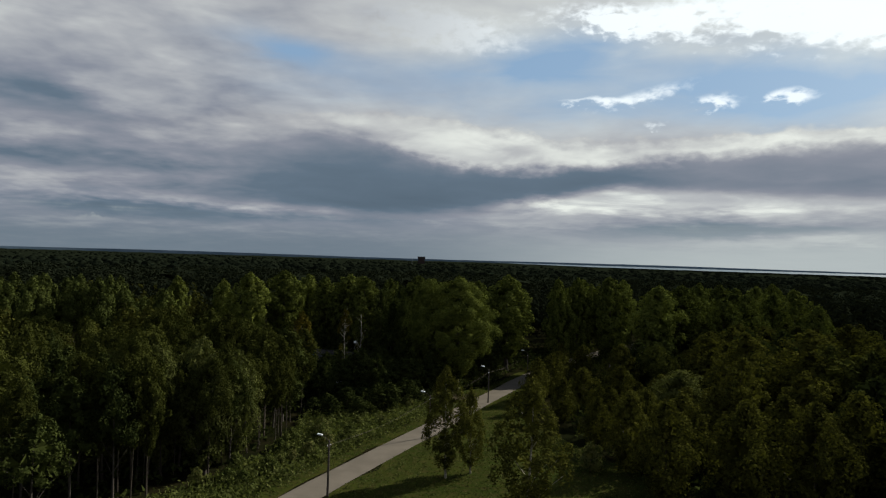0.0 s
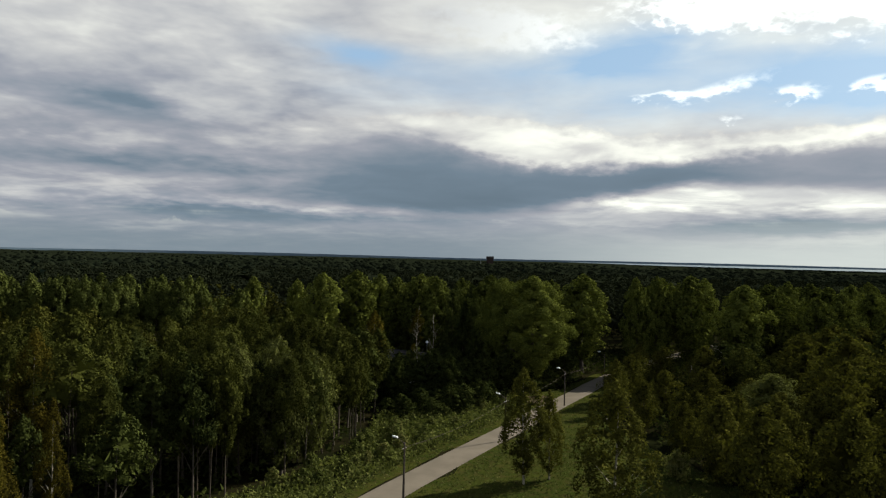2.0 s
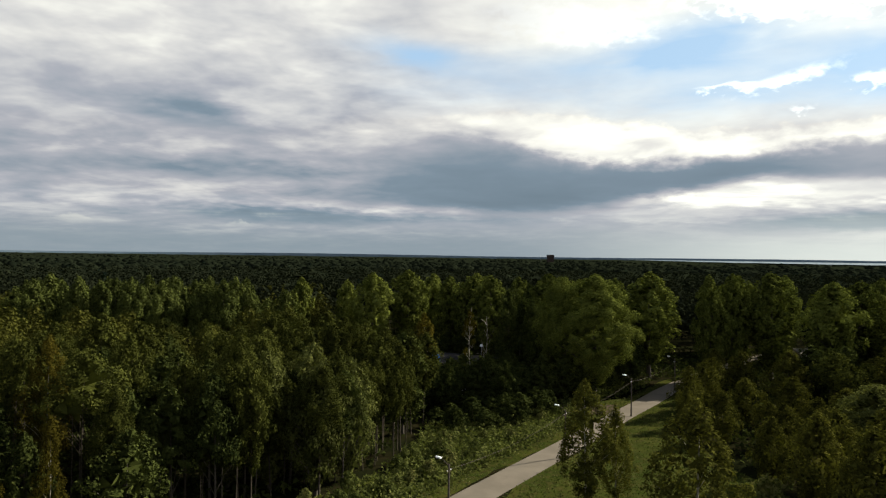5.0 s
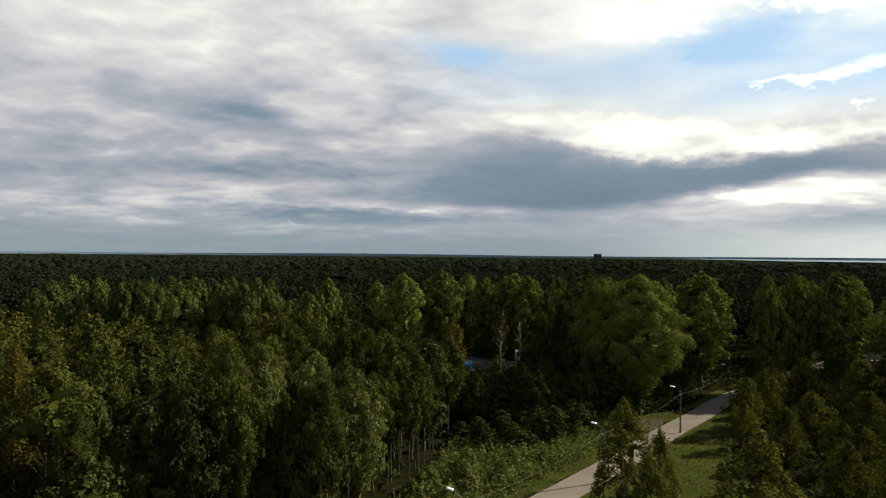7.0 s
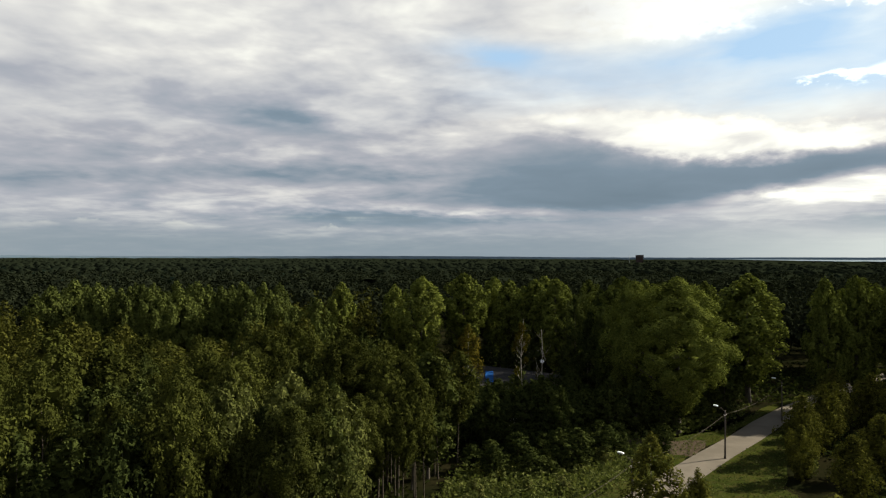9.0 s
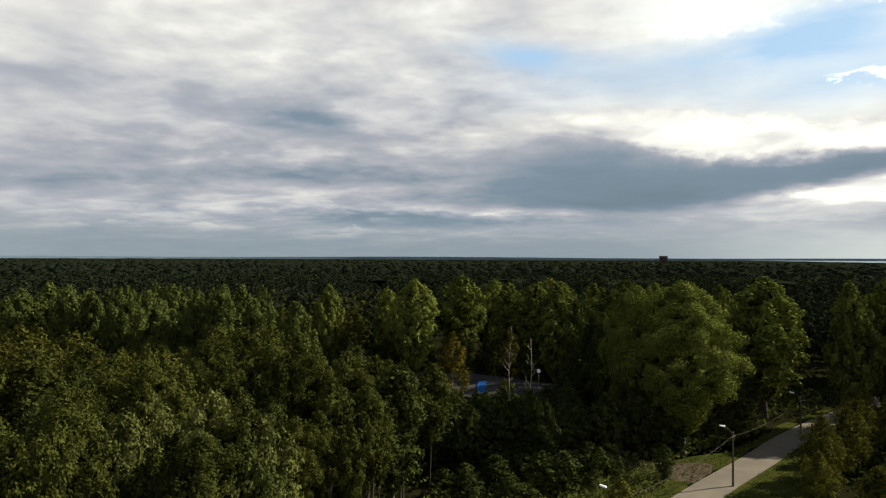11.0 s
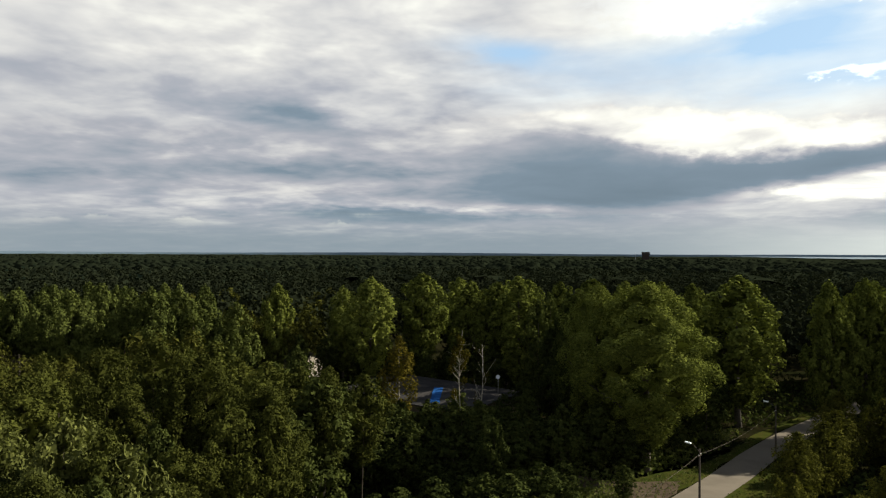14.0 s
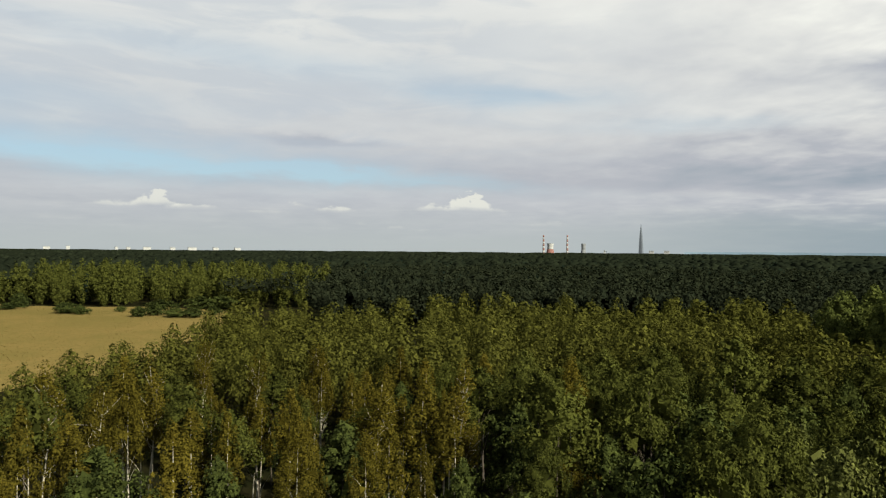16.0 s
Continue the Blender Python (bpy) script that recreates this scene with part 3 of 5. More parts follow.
def stock(kind, variants, finer=1.0, tag=""):
    """Builds the variants of a kind of tree; the first tree placed of each is the original."""
    STOCK[kind + tag] = [[tree_meshes(kind, 11 * k + len(kind) * 7 + len(tag), 1.0, finer, tag == "_top"), None] for k in range(variants)]


PICK = random.Random(5)


def plant(kind, x, y, height, spread=1.0, tag="", turn=None, variant=None, label=""):
    """One tree of that kind at (x, y), grown to a height in metres."""
    entries = STOCK[kind + tag]
    e = entries[PICK.randrange(len(entries)) if variant is None else variant]
    s = height / KINDS[kind][0]
    w = s ** 0.6 * spread
    lean = PICK.uniform(-1.5, 1.5), PICK.uniform(-1.5, 1.5)
    m = pose(x, y, 0, lean[0], lean[1], PICK.uniform(0, 360) if turn is None else turn) @ Matrix.Diagonal((w, w, s, 1))
    if e[1] is None:
        ob = thing(kind, LABELS[kind], "bush" if "bush" in kind else "tree", GROUPS[kind], m=m)
        child("trunk", e[0][0], ob)
        child("crown", e[0][1], ob)
        e[1] = ob
        e.append(m)
    else:
        ob = e[1]
        made = {}
        for o in (ob, *ob.children):
            made[o] = o.copy()
            scene.collection.objects.link(made[o])
            if o is not ob:
                made[o].parent = made[ob]
        made[ob].matrix_basis = m
        ob = made[ob]
    if label:
        tagged(ob, label)
    return ob


stock("birch_tree", 5)
stock("birch_tree", 5, 4.2, "_near")
stock("aspen_tree", 5)
stock("aspen_tree", 5, 4.2, "_near")
stock("birch_tree", 5, 0.85, "_top")
stock("aspen_tree", 5, 0.85, "_top")
stock("alder_tree", 4, 0.85, "_top")
stock("alder_tree", 4)
stock("alder_tree", 3, 0.6, "_mid")
stock("aspen_tree", 3, 0.6, "_mid")
stock("alder_tree", 3, 3.6, "_near")
stock("poplar_tree", 5)
stock("poplar_tree", 3, 5.5, "_near")
stock("alder_tree", 4, 0.4, "_small")
stock("linden_tree", 5, 0.48, "_top")
stock("willow_tree", 2)
stock("maple_tree", 3)
stock("maple_tree", 3, 0.6, "_mid")
stock("young_birch", 3)
stock("bushy_birch", 4)
stock("meadow_bush", 3)
stock("leafy_bush", 4)


def inside(poly, x, y):
    hit = False
    for (x0, y0), (x1, y1) in zip(poly, poly[1:] + poly[:1]):
        if (y0 > y) != (y1 > y) and x < (x1 - x0) * (y - y0) / (y1 - y0) + x0:
            hit = not hit
    return hit


def scatter(rng, poly, gap, keep=lambda x, y: True):
    """Points on a jittered lattice inside a polygon."""
    xs, ys = [p[0] for p in poly], [p[1] for p in poly]
    out = []
    row = 0
    y = min(ys)
    while y < max(ys):
        x = min(xs) + (row % 2) * gap / 2
        while x < max(xs):
            px, py = x + rng.uniform(-0.36, 0.36) * gap, y + rng.uniform(-0.36, 0.36) * gap
            if inside(poly, px, py) and keep(px, py):
                out.append((px, py))
            x += gap
        y += gap * 0.87
        row += 1
    return out


# ---- ground, road ----


def road_left(y):
    """x of the road's left edge."""
    ys = [-60, 0, 40, 60, 70, 80, 94.1, 113.0, 128.9, 148.2, 163.3, 175.8, 189.3, 215, 260]
    xs = [-30, -31, -29, -26, -23.6, -20.3, -14.4, -5.7, 1.9, 10.3, 17.6, 23.0, 29.8, 45, 76]
    return float(np.interp(y, ys, xs))


ROAD_W = 4.75 / 0.92


def sheet(name, outline, z, mat, label, category, step=None, seed=1, rough=0.0):
    """A flat piece of ground with a slightly uneven outline."""
    rng = np.random.default_rng(seed)
    pts = []
    for (x0, y0), (x1, y1) in zip(outline, outline[1:] + outline[:1]):
        n = max(1, int(math.hypot(x1 - x0, y1 - y0) / (step or 4.0)))
        for k in range(n):
            f = k / n
            pts.append((x0 + (x1 - x0) * f + rng.normal() * rough, y0 + (y1 - y0) * f + rng.normal() * rough))
    bm = bmesh.new()
    bm.faces.new([bm.verts.new((x, y, z)) for x, y in pts])
    bmesh.ops.triangulate(bm, faces=bm.faces[:])
    bm.normal_update()
    for f in bm.faces:
        if f.normal.z < 0:
            f.normal_flip()
    me = bpy.data.meshes.new(name)
    bm.to_mesh(me)
    bm.free()
    me.materials.append(mat)
    return tagged(new(name, me), label, category, kind="structure")


def build_ground():
    v, f = [], []
    rings = [0, 60, 120, 200, 320, 500, 800, 1300, 2000, 3000, 4000, 4850]
    n = 96
    rng = np.random.default_rng(3)
    for r in rings:
        for k in range(n):
            a = 2 * math.pi * k / n
            v.append((r * math.sin(a), 60 + r * math.cos(a), 0.0 if r < 700 else rng.uniform(-0.5, 0.5)))
    for i in range(len(rings) - 1):
        for k in range(n):
            k2 = (k + 1) % n
            f.append((i * n + k, i * n + k2, (i + 1) * n + k2, (i + 1) * n + k)[::-1])
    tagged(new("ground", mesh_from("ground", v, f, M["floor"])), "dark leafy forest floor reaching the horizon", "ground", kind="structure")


build_ground()
ys = list(range(-60, 261, 6))
left = [(road_left(y), y) for y in ys]
right = [(road_left(y) + ROAD_W, y) for y in ys]
bm = bmesh.new()
rows = []
for (xl, y), (xr, _) in zip(left, right):
    rows.append([bm.verts.new((xl + (xr - xl) * k / 4, y, 0.02 + 0.05 * (1 - abs(k - 2) / 2))) for k in range(5)])
for a, b in zip(rows, rows[1:]):
    for k in range(4):
        bm.faces.new((a[k], a[k + 1], b[k + 1], b[k]))
me = bpy.data.meshes.new("road")
bm.to_mesh(me)
bm.free()
me.materials.append(M["asphalt"])
tagged(new("road", me), "narrow light grey worn asphalt road", "road", kind="structure")

CLEARING = [(road_left(y) - 0.2, y) for y in range(40, 214, 6)] + [(road_left(y) - 2.4, y) for y in range(208, 160, -6)] + [(8, 158), (1, 154), (-6, 147), (-14, 142), (-20, 132), (-19, 122), (-20, 108), (-24, 98), (-33, 84), (-37, 62), (-36, 40)]
sheet("verge", CLEARING, 0.008, M["grass"], "overgrown grassy verge beside the road", "grass", 3.0, 2, 0.35)
LAWN = [(road_left(y) + ROAD_W + 0.2, y) for y in range(30, 190, 6)] + [(37.5, 186), (29, 168), (24, 152), (21, 138), (26, 118), (33, 100), (36, 70), (30, 30)]
sheet("lawn", LAWN, 0.008, M["grass"], "mown green lawn with bare earthy patches", "grass", 3.0, 4, 0.35)
DRIVE = [(13.6, 159.0), (12.8, 154.0), (10.6, 148.8), (5.0, 150.0), (-2.0, 153.5), (-2.0, 158.0), (6.0, 156.0)]
sheet("driveway", DRIVE, 0.016, M["dirt"], "short bare dirt turnout beside the road", "driveway", 1.0, 6, 0.12)
FIELD = [(-128, -60), (-132, -20), (-160, 8), (-215, 12), (-262, 18), (-335, 0), (-352, -40), (-352, -75), (-362, -110), (-420, -190), (-300, -190), (-150, -110)]
sheet("meadow", FIELD, 0.012, M["field"], "dry golden meadow between the woods", "field", 6.0, 8, 1.5)
GREEN = [(-296, 66), (-294, 116), (-318, 118), (-320, 68)]
sheet("strip", GREEN, 0.010, M["green_field"], "green grassy strip behind the grove", "field", 6.0, 9, 1.5)

# ---- forest ----
LEFT_EDGE = [(-33, 84), (-28.6, 91), (-24.4, 99), (-21.0, 109), (-20.5, 120), (-22, 130), (-30, 138)]
GROVE = LEFT_EDGE + [(-40, 148), (-60, 152), (-95, 150), (-110, 110), (-112, 60), (-100, 10), (-75, -10), (-42, -10), (-37, 20), (-38, 45), (-39, 62)]
rng = random.Random(21)


def swell(x, y, scale=28.0, seed=0.0):
    """A slow wave over the land, -1 to 1, by which stands of trees differ."""
    return noise.noise(Vector((x / scale, y / scale, seed)))


def final_range(x, y):
    return math.hypot(x - 10, y - 65)


def back_of_grove(x, y):
    """How far the grove reaches from the place where the flight ends, by direction."""
    a = math.degrees(math.atan2(x - 10, y - 65))
    return float(np.interp(a, [-130, -116, -112, -107, -103, -95, -85, -70, -50], [84, 101, 114, 130, 156, 184, 202, 212, 225]))


def grove_height(x, y, kind):
    h = {"birch_tree": 16.8, "aspen_tree": 17.2, "alder_tree": 14.6}[kind]
    if x < -60 and y < 70:
        h -= 1.6
    if y > 145 and x < -42:
        h *= 0.8
    return h * (1 + 0.14 * swell(x, y) + rng.uniform(-0.16, 0.12))


GROVE_REST = []
for x, y in scatter(rng, GROVE, 6.1, lambda x, y: final_range(x, y) < back_of_grove(x, y)):
    d = final_range(x, y)
    mood = swell(x, y, 22.0, 7.0) + rng.uniform(-0.4, 0.4)
    kind = "birch_tree" if mood > 0.05 else "aspen_tree" if mood > -0.32 else "alder_tree"
    if y > 84 and kind == "birch_tree":
        kind = rng.choice(("aspen_tree", "alder_tree"))
    if x < -20 and y < 75:
        kind = rng.choices(("birch_tree", "aspen_tree", "alder_tree"), (0.78, 0.14, 0.08))[0]
    edge = min(math.hypot(x - ex, y - ey) for ex, ey in LEFT_EDGE)
    h = grove_height(x, y, kind)
    broad = rng.uniform(0.72, 1.12)
    if d < 56 and (kind != "alder_tree" or y < 75):
        plant(kind, x, y, h, broad, tag="_near")
    elif edge < 10 and kind != "alder_tree":
        plant(kind, x, y, h, broad)
    elif d < 96:
        plant(kind, x, y, h, broad, tag="_top")
    else:
        GROVE_REST.append((x, y, h))
# slim bare trunks along the edge of the grove
for k in range(30):
    t = rng.random() * (len(LEFT_EDGE) - 1.001)
    (x0, y0), (x1, y1) = LEFT_EDGE[int(t)], LEFT_EDGE[int(t) + 1]
    x, y = x0 + (x1 - x0) * (t % 1) - rng.uniform(0, 7), y0 + (y1 - y0) * (t % 1) + rng.uniform(-2, 2)
    plant("aspen_tree", x, y, rng.uniform(13.5, 17.5), 0.7)
for x, y, h, kind in ((-42.8, 120.1, 20.0, "aspen_tree"), (-62, 106, 20.7, "aspen_tree"), (-62, 96.7, 20.1, "aspen_tree"), (-59.3, 112, 18.8, "aspen_tree"), (-53.2, 85.1, 20.0, "birch_tree"), (-31.0, 120.2, 19.8, "aspen_tree"), (-24.8, 120.9, 17.1, "aspen_tree"), (-28.2, 134, 15.5, "alder_tree")):
    plant(kind, x, y, h, 1.15, tag="_near" if final_range(x, y) < 80 else "")
for x, y, h in ((-30, 102.5, 17.8), (-33.5, 98.5, 16.8), (-27.5, 98, 15.8), (-36, 103.5, 17.2), (-38.5, 97.5, 17.4), (-31.5, 107, 16.8), (-25.5, 104, 16.0)):
    plant("willow_tree", x, y, h, 0.8, label="pale silvery aspen-like willow at the grove edge")
# tall poplars: a hump behind the grove
for x, y in scatter(rng, [(-66, 160), (-59, 174), (-74, 184), (-100, 187), (-132, 180), (-124, 160), (-96, 156)], 6.6):
    plant("linden_tree", x, y, rng.uniform(20.5, 23.6) - max(0, (x + 72)) * 0.25, 0.78, tag="_top")
# tall poplars by the shed and the road
for x, y, h, w in ((9.2, 161.6, 25.8, 1.55), (1.8, 167.5, 25.0, 0.95), (11.5, 175.0, 24.0, 1.2), (0, 189, 25.0, 1.2), (11.8, 193.7, 24.5, 1.1), (24.2, 192, 25.8, 1.4), (37, 184.5, 25.4, 0.75), (43, 188, 25.8, 0.8),
                   (45, 194, 25.4, 1.0), (88, 195, 24.0, 1.1), (84, 180, 23.0, 1.0), (99, 205, 24.5, 1.1), (96, 188, 23.5, 1.0), (108, 200, 24.0, 1.1), (76, 176, 22.0, 1.0), (90, 210, 24.5, 1.1), (110, 216, 25.0, 1.1), (100, 176, 21.0, 1.0), (51.6, 190, 26.2, 1.2), (61, 180, 24.5, 1.15), (70, 188, 24.5, 1.25), (62, 214, 25, 1.0), (80, 202, 25, 1.0), (-14.5, 200, 24.0, 1.15), (-20.5, 205, 23.5, 1.1), 
                   (-47.4, 201.4, 24.3, 1.15), (-41, 216.5, 24.8, 1.15), (-24.4, 247, 23.5, 1.2), (-27.6, 211, 23.4, 1.05), (-18.8, 230, 23.2, 1.0), (-64.8, 192, 23.0, 0.72), (-56, 206, 22.0, 0.8), (-8, 212, 23.6, 0.9),
                   (-36, 230, 23.5, 1.0), (4, 222, 23.5, 1.0), (18, 213, 23.5, 1.0), (-20, 211, 22.5, 0.85)):
    plant("poplar_tree", x, y, h, w, tag="_near" if (x > 0 and y < 176) else "")
# dark trees that shade the shed
for x, y, h in ((-12.8, 174, 6.8), (-9.5, 177, 7.4), (-11, 180.5, 8.0)):
    plant("alder_tree", x, y, h, 0.9, tag="_small")
for x, y, h in ((-10, 190.8, 21.0), (-5.5, 196, 22.5), (-3.5, 181, 19.0), (-9, 201.5, 22), (-2.5, 173, 15.5), (-7, 184.5, 17)):
    plant("alder_tree", x, y, h, 0.85)
# trees and scrub round the shed and beside the clearing
for x, y, h, kind, w in ((-23.3, 128.3, 16.6, "alder_tree", 1.15), (-21.4, 136.1, 15.9, "aspen_tree", 1.0), (-25.5, 159.5, 17.3, "birch_tree", 1.15), (-7.7, 143.0, 10.4, "alder_tree", 0.8),
                         (-7.6, 163, 9.2, "alder_tree", 0.8), (-13, 149, 8.8, "alder_tree", 0.9), (-18, 143, 9.5, "alder_tree", 0.9), (-30, 150, 12.0, "alder_tree", 1.0), (-36, 158, 12.5, "aspen_tree", 1.0),
                         (-52, 176.5, 12.5, "alder_tree", 0.8), (-58.5, 190, 13, "alder_tree", 0.8), (-1.5, 156, 7.0, "alder_tree", 0.8), (2.5, 166, 8.0, "alder_tree", 0.9), (-45, 165, 13.5, "alder_tree", 1.0), (-50, 158, 14, "alder_tree", 1.0), (-33, 170, 9.5, "alder_tree", 0.9),
                         (6.9, 147.2, 5.0, "alder_tree", 0.9), (-20, 160, 8.0, "alder_tree", 1.0), (-24, 168, 6.5, "alder_tree", 0.8), (-29, 142, 11.5, "alder_tree", 1.0), (-38, 146, 13.0, "aspen_tree", 1.0)):
    plant(kind, x, y, h, w)
BACK_WOODS = [(x, y, rng.uniform(15, 20.5)) for x, y in scatter(rng, [(-108, 196), (-70, 205), (-52, 228), (0, 228), (40, 218), (95, 212), (95, 250), (-108, 250)], 6.8)]
for x, y in scatter(rng, [(-62, 196), (-44, 206), (-30, 202), (-6, 194), (6, 176), (18, 172), (26, 196), (20, 205), (-40, 222), (-60, 215)], 6.5):
    plant("alder_tree", x, y, rng.uniform(6, 12), tag="_small")
for x, y in scatter(rng, [(-44, 150), (-28, 139), (-18, 140), (-8, 149), (2, 156), (9, 160), (13, 168), (16, 176), (4, 178), (-10, 169), (-20, 168), (-34, 172), (-48, 176)], 4.4):
    plant("alder_tree", x, y, rng.uniform(6.5, 10.5) if y < 160 else rng.uniform(5, 7.5), 1.0, tag="_small")
for x, y in scatter(rng, [(-19, 128), (-12, 131), (-4, 137), (3, 146), (1, 151), (-8, 147), (-16, 142), (-20, 134)], 4.2):
    plant("alder_tree", x, y, rng.uniform(3.5, 6.5), 1.1, tag="_small")
# right side of the road
plant("young_birch", 4.6, 98.8, 15.4, 1.2)
plant("young_birch", 8.1, 101.1, 12.0, 1.0)
plant("young_birch", 12.6, 80.9, 16.9, 1.45, label="broad drooping birch standing alone on the lawn")
plant("leafy_bush", 25.5, 103.5, 4.2)
plant("willow_tree", 47.5, 128, 11.2, 1.45)
plant("willow_tree", 50, 112, 12.0, 0.9)
for x, y, h, w in ((33, 122, 9.0, 1.1), (39.7, 125.6, 7.9, 1.1), (54.8, 154, 9.5, 1.3), (57.5, 131, 8.2, 1.2), (60.8, 123, 9.7, 1.2), (35.7, 177, 9.6, 1.0), (40, 171, 10.0, 1.1), (41.1, 131.6, 8.1, 1.2),
                   (25.5, 151, 9.4, 1.05), (30, 158, 9.4, 1.1), (33.5, 167, 9.0, 1.1), (23.5, 141, 7.4, 0.9), (27.5, 133, 8.4, 1.0), (31, 103, 11.8, 1.05), (37, 99, 12.4, 1.15), (44, 105, 12.4, 1.15), (50, 97, 13.0, 1.2),
                   (28.5, 112.5, 9.0, 0.9), (36, 112, 10.4, 1.1), (44, 115, 10.5, 1.2), (32, 91, 13.0, 1.15), (40, 88, 13.6, 1.2), (48, 86, 14.0, 1.2), (57, 92, 14.5, 1.2), (34, 145, 8.6, 1.2), (42, 146, 9.0, 1.2), (48, 139, 8.6, 1.2), (47, 163, 11.5, 1.2), (34, 131, 7.2, 1.0)):
    plant("bushy_birch", x, y, h, w)
for x, y, h, kind, w in ((62.1, 151.3, 16.0, "maple_tree", 1.3), (71, 160, 16.5, "maple_tree", 1.2), (53.5, 115.7, 19.4, "maple_tree", 1.35), (67, 121, 19.6, "maple_tree", 1.4), (80, 130, 20.0, "maple_tree", 1.4), (57, 104, 15.0, "maple_tree", 1.2), (48, 105.9, 16.6, "maple_tree", 1.0), (60, 109, 17.5, "maple_tree", 1.3), (73, 112, 18.5, "maple_tree", 1.3)):
    plant(kind, x, y, h, w)
for x, y in scatter(rng, [(52, 140), (50, 160), (52, 174), (110, 174), (118, 60), (60, 62), (58, 100), (62, 116)], 7.4, lambda x, y: x < 0.64 * y + 22):
    plant(rng.choice(("maple_tree", "alder_tree", "maple_tree", "aspen_tree")), x, y, rng.uniform(9, 13) if x < 64 else rng.uniform(13, 18.5), 1.3, tag="_mid")


def template(seed, quads, h, radius, lobes, size, base=0.25, core=0):
    r = np.random.default_rng(seed)
    L = crown_lobes(r, h, base, radius, 0.42, lobes, 0.42, 1.15)
    return leaf_sprays(r, L, quads, size, core)


def forest(name, spots, templates, mat, label, seed, low=0.8, high=1.15):
    """One joined wood: spots are (x, y, height)."""
    r = np.random.default_rng(seed)
    spots = np.array(spots)
    out = []
    which = r.integers(0, len(templates), len(spots))
    for k, t in enumerate(templates):
        some = spots[which == k]
        if not len(some):
            continue
        ang = r.uniform(0, 2 * math.pi, len(some))
        c, s = np.cos(ang), np.sin(ang)
        sc = some[:, 2] / 18.0
        w = sc * r.uniform(low, high, len(some))
        flatv = t.reshape(-1, 3)
        x = (flatv[None, :, 0] * c[:, None] - flatv[None, :, 1] * s[:, None]) * w[:, None] + some[:, 0:1]
        y = (flatv[None, :, 0] * s[:, None] + flatv[None, :, 1] * c[:, None]) * w[:, None] + some[:, 1:2]
        z = flatv[None, :, 2] * sc[:, None]
        out.append(np.stack([x, y, z], 2).reshape(-1, 3, 3))
    tagged(new(name, leaf_mesh(name, np.concatenate(out), mat)), label, "forest", kind="stuff")


def polar_spots(seed, r0, r1, a0, a1, gap, hmin, hmax, keep):
    r = np.random.default_rng(seed)
    n = int((r1 * r1 - r0 * r0) * radians(a1 - a0) / 2 / (gap * gap))
    d = np.sqrt(r.uniform(r0 * r0, r1 * r1, n))
    a = np.radians(r.uniform(a0, a1, n))
    x, y = 10 + d * np.sin(a), 60 + d * np.cos(a)
    h = r.uniform(hmin, hmax, n)
    return [(px, py, ph) for px, py, ph in zip(x, y, h) if keep(px, py)]


def open_land(x, y):
    return inside(FIELD, x, y) or inside(GREEN, x, y) or inside(CLEARING, x, y) or inside(LAWN, x, y)


SHED_AREA = [(-50, 176), (-40, 206), (-8, 195), (-15, 168)]


def mid_keep(x, y):
    if open_land(x, y) or inside(GROVE, x, y) or inside(SHED_AREA, x, y):
        return False
    if road_left(y) - 3 < x < road_left(y) + ROAD_W + 3:
        return False
    if -62 < x < 118 and 60 < y < 232:
        return False
    if -135 < x < -54 and 143 < y < 190:
        return False
    d = final_range(x, y)
    a = math.degrees(math.atan2(x - 10, y - 65))
    return d < back_of_grove(x, y) or (a > -94 and d > 235) if x < 10 and d < 330 and y < 190 else True


def conifer(seed, sprays, size):
    """A pointed dark spruce of the distant woods."""
    r = np.random.default_rng(seed)
    rows = [(0.0, 0.0, 2 + 15.0 * u, 2.9 * (1 - u) + 0.25, 1.6) for u in np.linspace(0, 1, 9)]
    return leaf_sprays(r, np.array(rows), sprays, size, 0)


TOPS = [template(100 + k, 1000, 18.0, 3.1 + 0.22 * k, 36, 0.33, 0.46, 0) for k in range(7)]
MID = [template(130 + k, 420, 18.0, 3.3 + 0.2 * k, 28, 0.52, 0.36, 0) for k in range(7)]
DEEP = [template(180 + k, 150, 18.0, 3.6 + 0.2 * k, 20, 0.75, 0.4, 1) for k in range(6)]
EDGE = [template(150 + k, 560, 18.0, 3.8, 34, 0.46, 0.04, 1) for k in range(6)]
FAR = [template(200 + k, 78, 18.0, 4.6, 14, 0.75, 0.58, 1) for k in range(7)]
SPIRES = [conifer(400 + k, 56, 1.3) for k in range(4)]
near_rest = [p for p in GROVE_REST if final_range(p[0], p[1]) < 160]
far_rest = [p for p in GROVE_REST if final_range(p[0], p[1]) >= 160]
forest("grove_crowns", near_rest + polar_spots(1, 84, 160, -130, -20, 5.9, 14.0, 18.4, mid_keep), TOPS, M["leaf_mixed"], "close-grown crowns of the mixed grove", 1)
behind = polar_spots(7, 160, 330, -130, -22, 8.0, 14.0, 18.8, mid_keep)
# woods past the grove take leaf_far, whose colour already holds the shade
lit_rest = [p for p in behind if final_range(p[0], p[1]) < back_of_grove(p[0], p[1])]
shaded_rest = [p for p in behind if final_range(p[0], p[1]) >= back_of_grove(p[0], p[1])]
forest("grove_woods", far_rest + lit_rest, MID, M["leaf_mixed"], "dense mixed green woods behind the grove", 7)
forest("shaded_woods", shaded_rest + BACK_WOODS + polar_spots(8, 180, 330, -22, 45, 11.0, 15.0, 20.0, mid_keep), DEEP, M["leaf_far"], "close-grown forest beyond the grove, leaf colour darkened for shade", 17)
